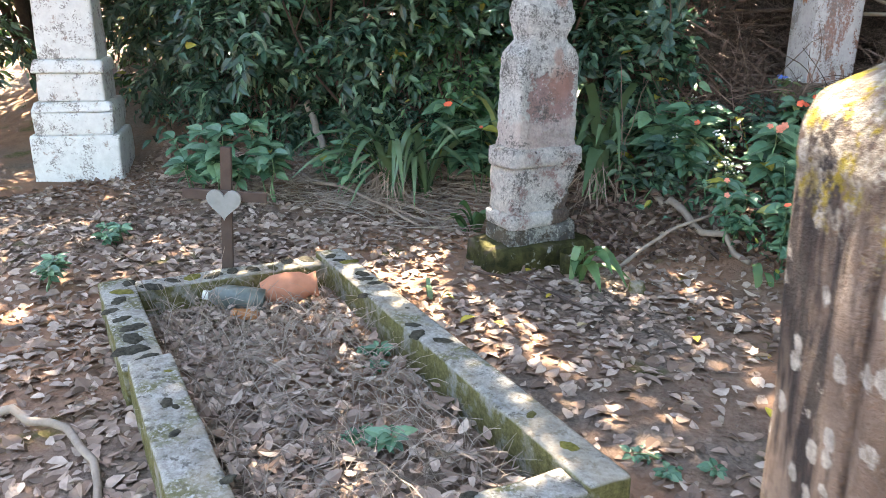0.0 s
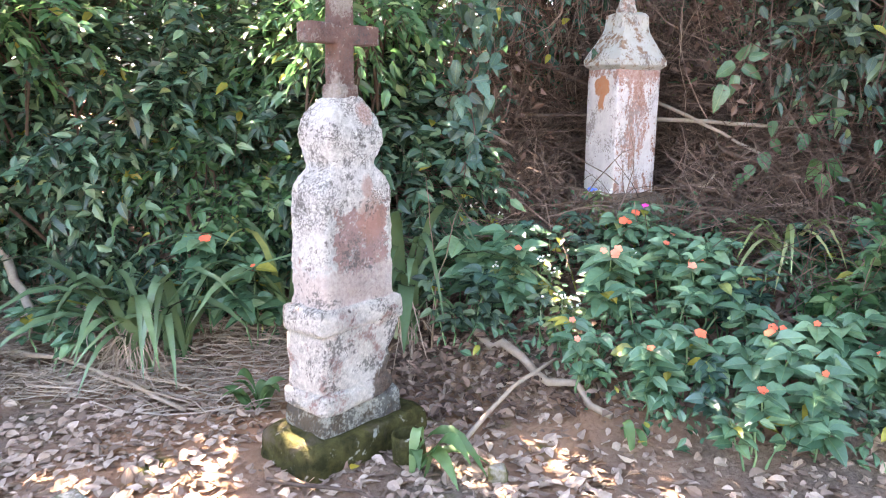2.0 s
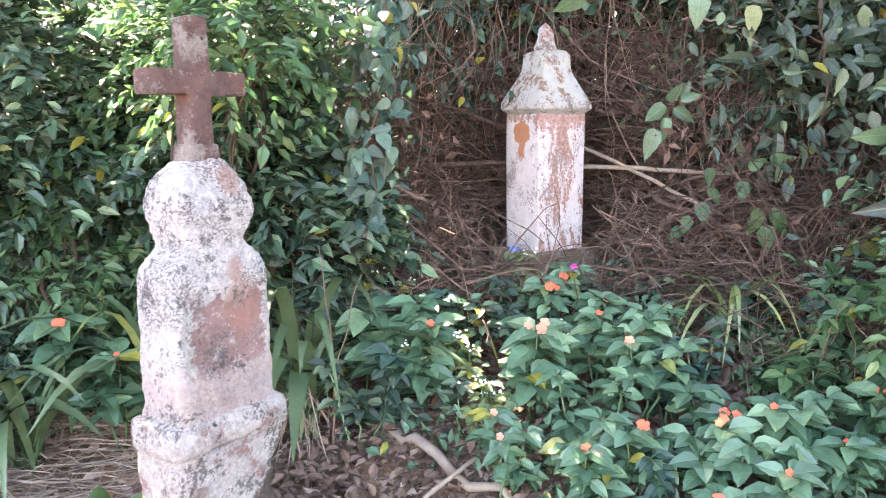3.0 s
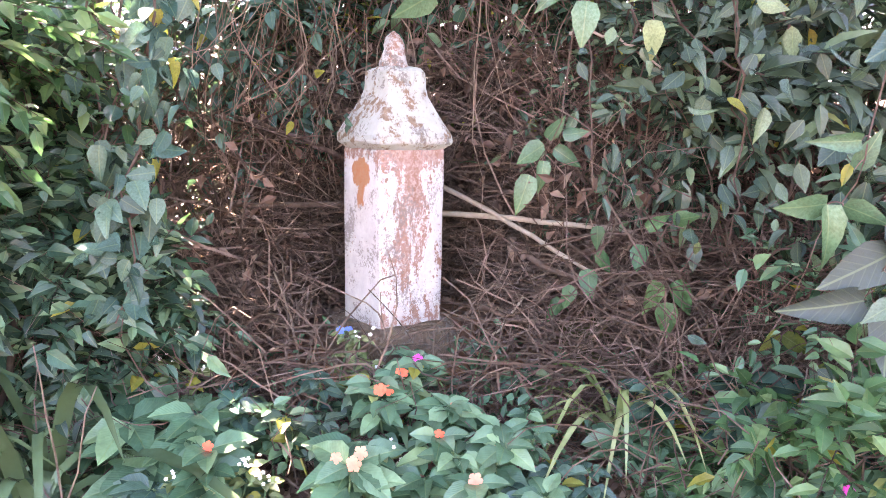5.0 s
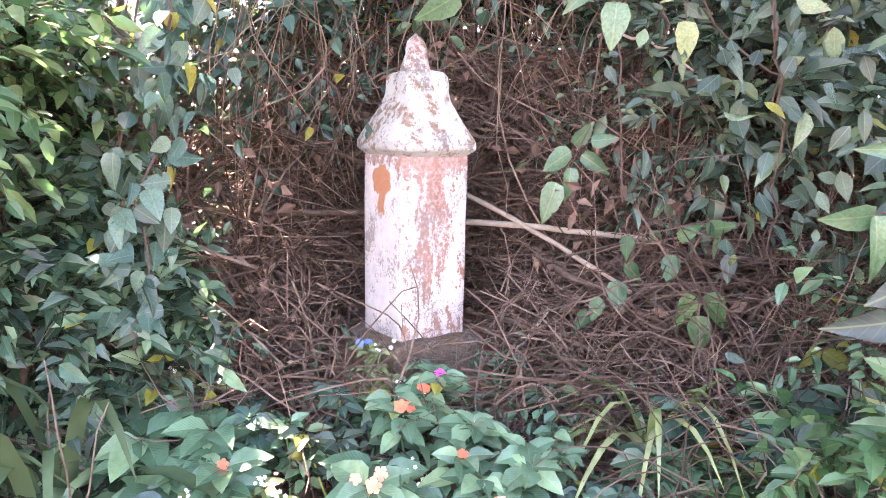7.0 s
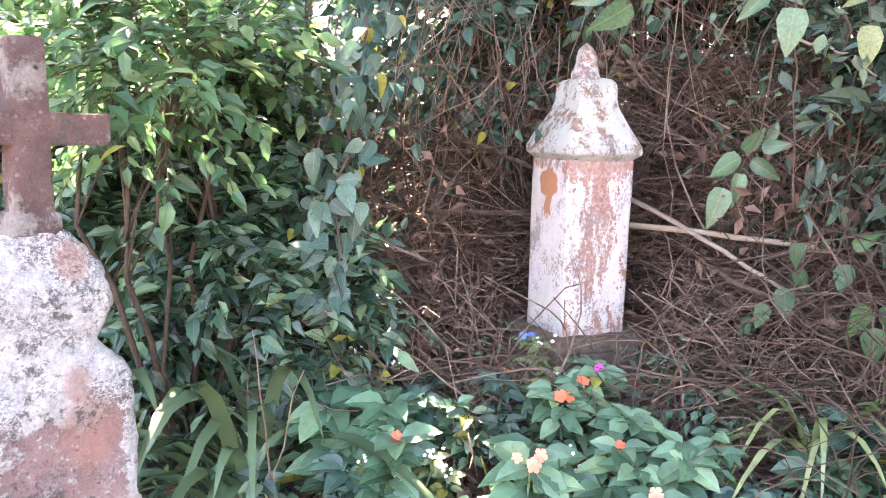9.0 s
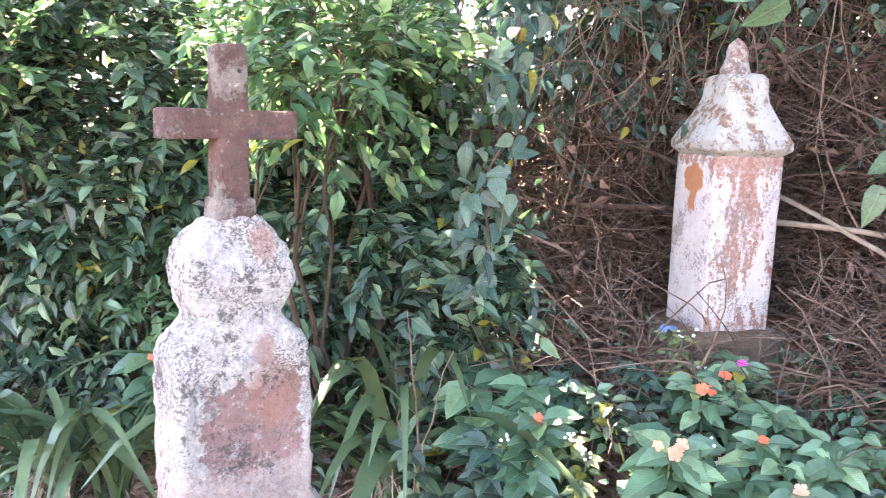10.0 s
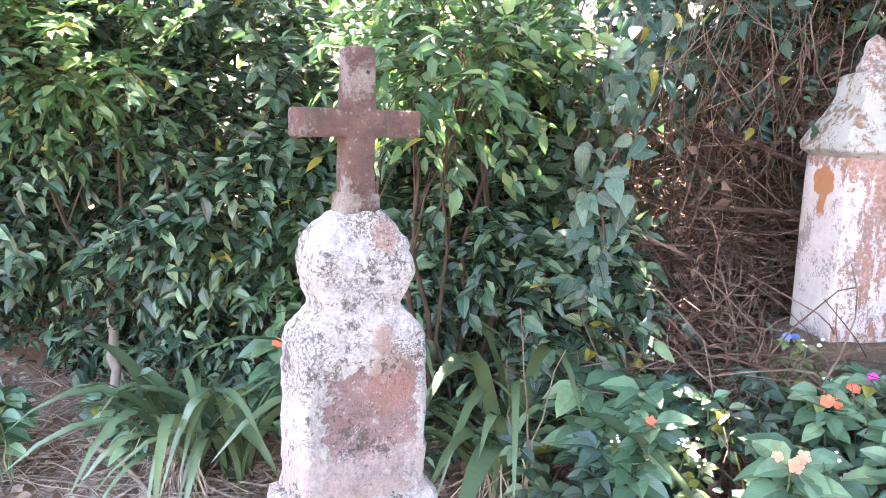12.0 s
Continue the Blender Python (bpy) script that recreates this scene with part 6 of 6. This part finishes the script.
# ---- low green cover on the bank ----
def build_cover():
    rng = np.random.default_rng(21)
    m = Mesh()
    n = 3300
    x = rng.uniform(-0.9, 2.6, n)
    y = 4.05 + rng.random(n) ** 1.3 * 1.5 - 0.05 * x
    keep = np.array([noise.noise(Vector((a * 2.1, b * 2.1, 8))) > -0.22 and b > 4.55 - 0.6 * (a + 0.6) for a, b in zip(x, y)])
    x, y = x[keep], y[keep]
    n = len(x)
    z = ground_z(x, y) + rng.uniform(0.01, 0.22, n)
    ll = rng.uniform(0.03, 0.075, n)
    d = random_ways(rng, n, 0.1)
    add_leaves(m, LANCE, np.stack([x, y, z], 1), d, np.array([0, -0.3, 1.0]) + rng.normal(0, 0.35, (n, 3)), ll, ll * rng.uniform(0.35, 0.65, n))
    tagged(part("ground_cover", m, LEAF_FLOWER), "low leafy green ground cover on the bank", "ground cover", kind="stuff")
    m = Mesh()
    n = 4200
    x = rng.uniform(-5.5, -1.2, n)
    y = 4.9 + rng.random(n) * 1.1 - 0.1 * (x + 3) * (x < -3)
    z = ground_z(x, y) + rng.uniform(0.01, 0.45, n)
    ll = rng.uniform(0.05, 0.1, n)
    add_leaves(m, LANCE, np.stack([x, y, z], 1), random_ways(rng, n, 0.0), np.array([0, -0.3, 1.0]) + rng.normal(0, 0.4, (n, 3)), ll, ll * 0.4)
    tagged(part("undergrowth", m, LEAF_SHRUB), "dark leafy undergrowth below the shrubs", "undergrowth", kind="stuff")


build_cover()


# ---- dry grass inside the kerb ----
def build_straw():
    rng = np.random.default_rng(31)
    m = Mesh()
    for _ in range(800):
        u, v = rng.uniform(0.05, 1.95), rng.uniform(-0.85, -0.05)
        p = np.array(grave_at(u, v, 0.01))
        a = rng.uniform(0, 2 * math.pi)
        ln = rng.uniform(0.08, 0.3)
        e = p + np.array([math.cos(a) * ln, math.sin(a) * ln, rng.uniform(0.0, 0.16)])
        if u < 0.75 and v < -0.5 and rng.random() < 0.5:
            e[2] += rng.uniform(0.08, 0.24)
        r = rng.uniform(0.001, 0.0028)
        add_tube(m, bow(p, e, (0, 0, 0.04), 4, rng, 0.004), r, r * 0.4, 3)
    tagged(part("dry_grass", m, PALE_STICK), "dry straw-coloured grass inside the grave kerb", "dry grass", kind="stuff")


build_straw()


# ---- leaf litter ----


def build_litter():
    rng = np.random.default_rng(41)
    m = Mesh()
    n = 38000
    x, y = rng.uniform(-5, 2.4, n), rng.uniform(0.3, 5.4, n)
    dens = np.array([noise.noise(Vector((a * 1.1, b * 1.1, 2))) for a, b in zip(x, y)]) + np.where(x < -0.9, 0.35, 0.0) + np.where(y < 2.2, 0.1, 0) - np.where((x > -0.7) & (y > 2.2) & (y < 3.5), 0.12, 0) + np.where((x > -1.2) & (x < 0.2) & (y > 3.6), 0.4, 0)
    keep = rng.random(n) < np.clip(0.42 + dens * 0.9, 0.08, 1.0)
    x, y = x[keep], y[keep]
    k = len(x)
    z = ground_z(x, y) + np.array([lumps(a, b) for a, b in zip(x, y)]) + rng.uniform(0.002, 0.014, k)
    a = rng.uniform(0, 2 * math.pi, k)
    d = np.stack([np.cos(a), np.sin(a), rng.normal(0, 0.12, k)], 1)
    up = np.array([0, 0, 1.0]) + rng.normal(0, 0.38, (k, 3))
    ll = rng.uniform(0.024, 0.084, k)
    which = rng.integers(0, 3, k)
    for s in range(3):
        q = which == s
        add_leaves(m, DEAD[s], np.stack([x, y, z], 1)[q], d[q], up[q], ll[q], (ll * rng.uniform(0.4, 0.75, k))[q])
    k = 1000
    q = np.array([grave_at(u, v, 0.0) for u, v in zip(rng.uniform(0.03, 1.97, k), rng.uniform(-0.84, -0.03, k))])
    q[:, 2] = rng.uniform(0.015, 0.06, k)
    a = rng.uniform(0, 2 * math.pi, k)
    ll = rng.uniform(0.03, 0.075, k)
    add_leaves(m, DEAD[1], q, np.stack([np.cos(a), np.sin(a), rng.normal(0, 0.3, k)], 1), np.array([0, 0, 1.0]) + rng.normal(0, 0.4, (k, 3)), ll, ll * rng.uniform(0.35, 0.7, k))
    tagged(part("leaf_litter", m, LITTER), "dry brown and grey fallen leaves scattered on the soil", "leaf litter", kind="stuff")
    shapes = []
    for s in range(3):
        q = Mesh()
        add_leaves(q, DEAD[s], np.zeros((1, 3)), np.array([[1.0, 0, 0]]), np.array([[0, 0, 1.0]]), 1.0, 0.6)
        shapes.append(q.data("fallen_leaf", FALLEN))
    for _ in range(290):
        a, b = rng.uniform(-2.2, 0.9), rng.uniform(1.5, 4.1)
        ob = new("fallen_leaf", shapes[int(rng.integers(3))])
        s = rng.uniform(0.04, 0.085)
        ob.parent = GROUND
        ob.matrix_basis = pose(a, b, gz(a, b) + lumps(a, b) + 0.022, rng.normal(0, 14), rng.normal(0, 14), rng.uniform(0, 360)) @ Matrix.Diagonal((s, s, s, 1))


build_litter()
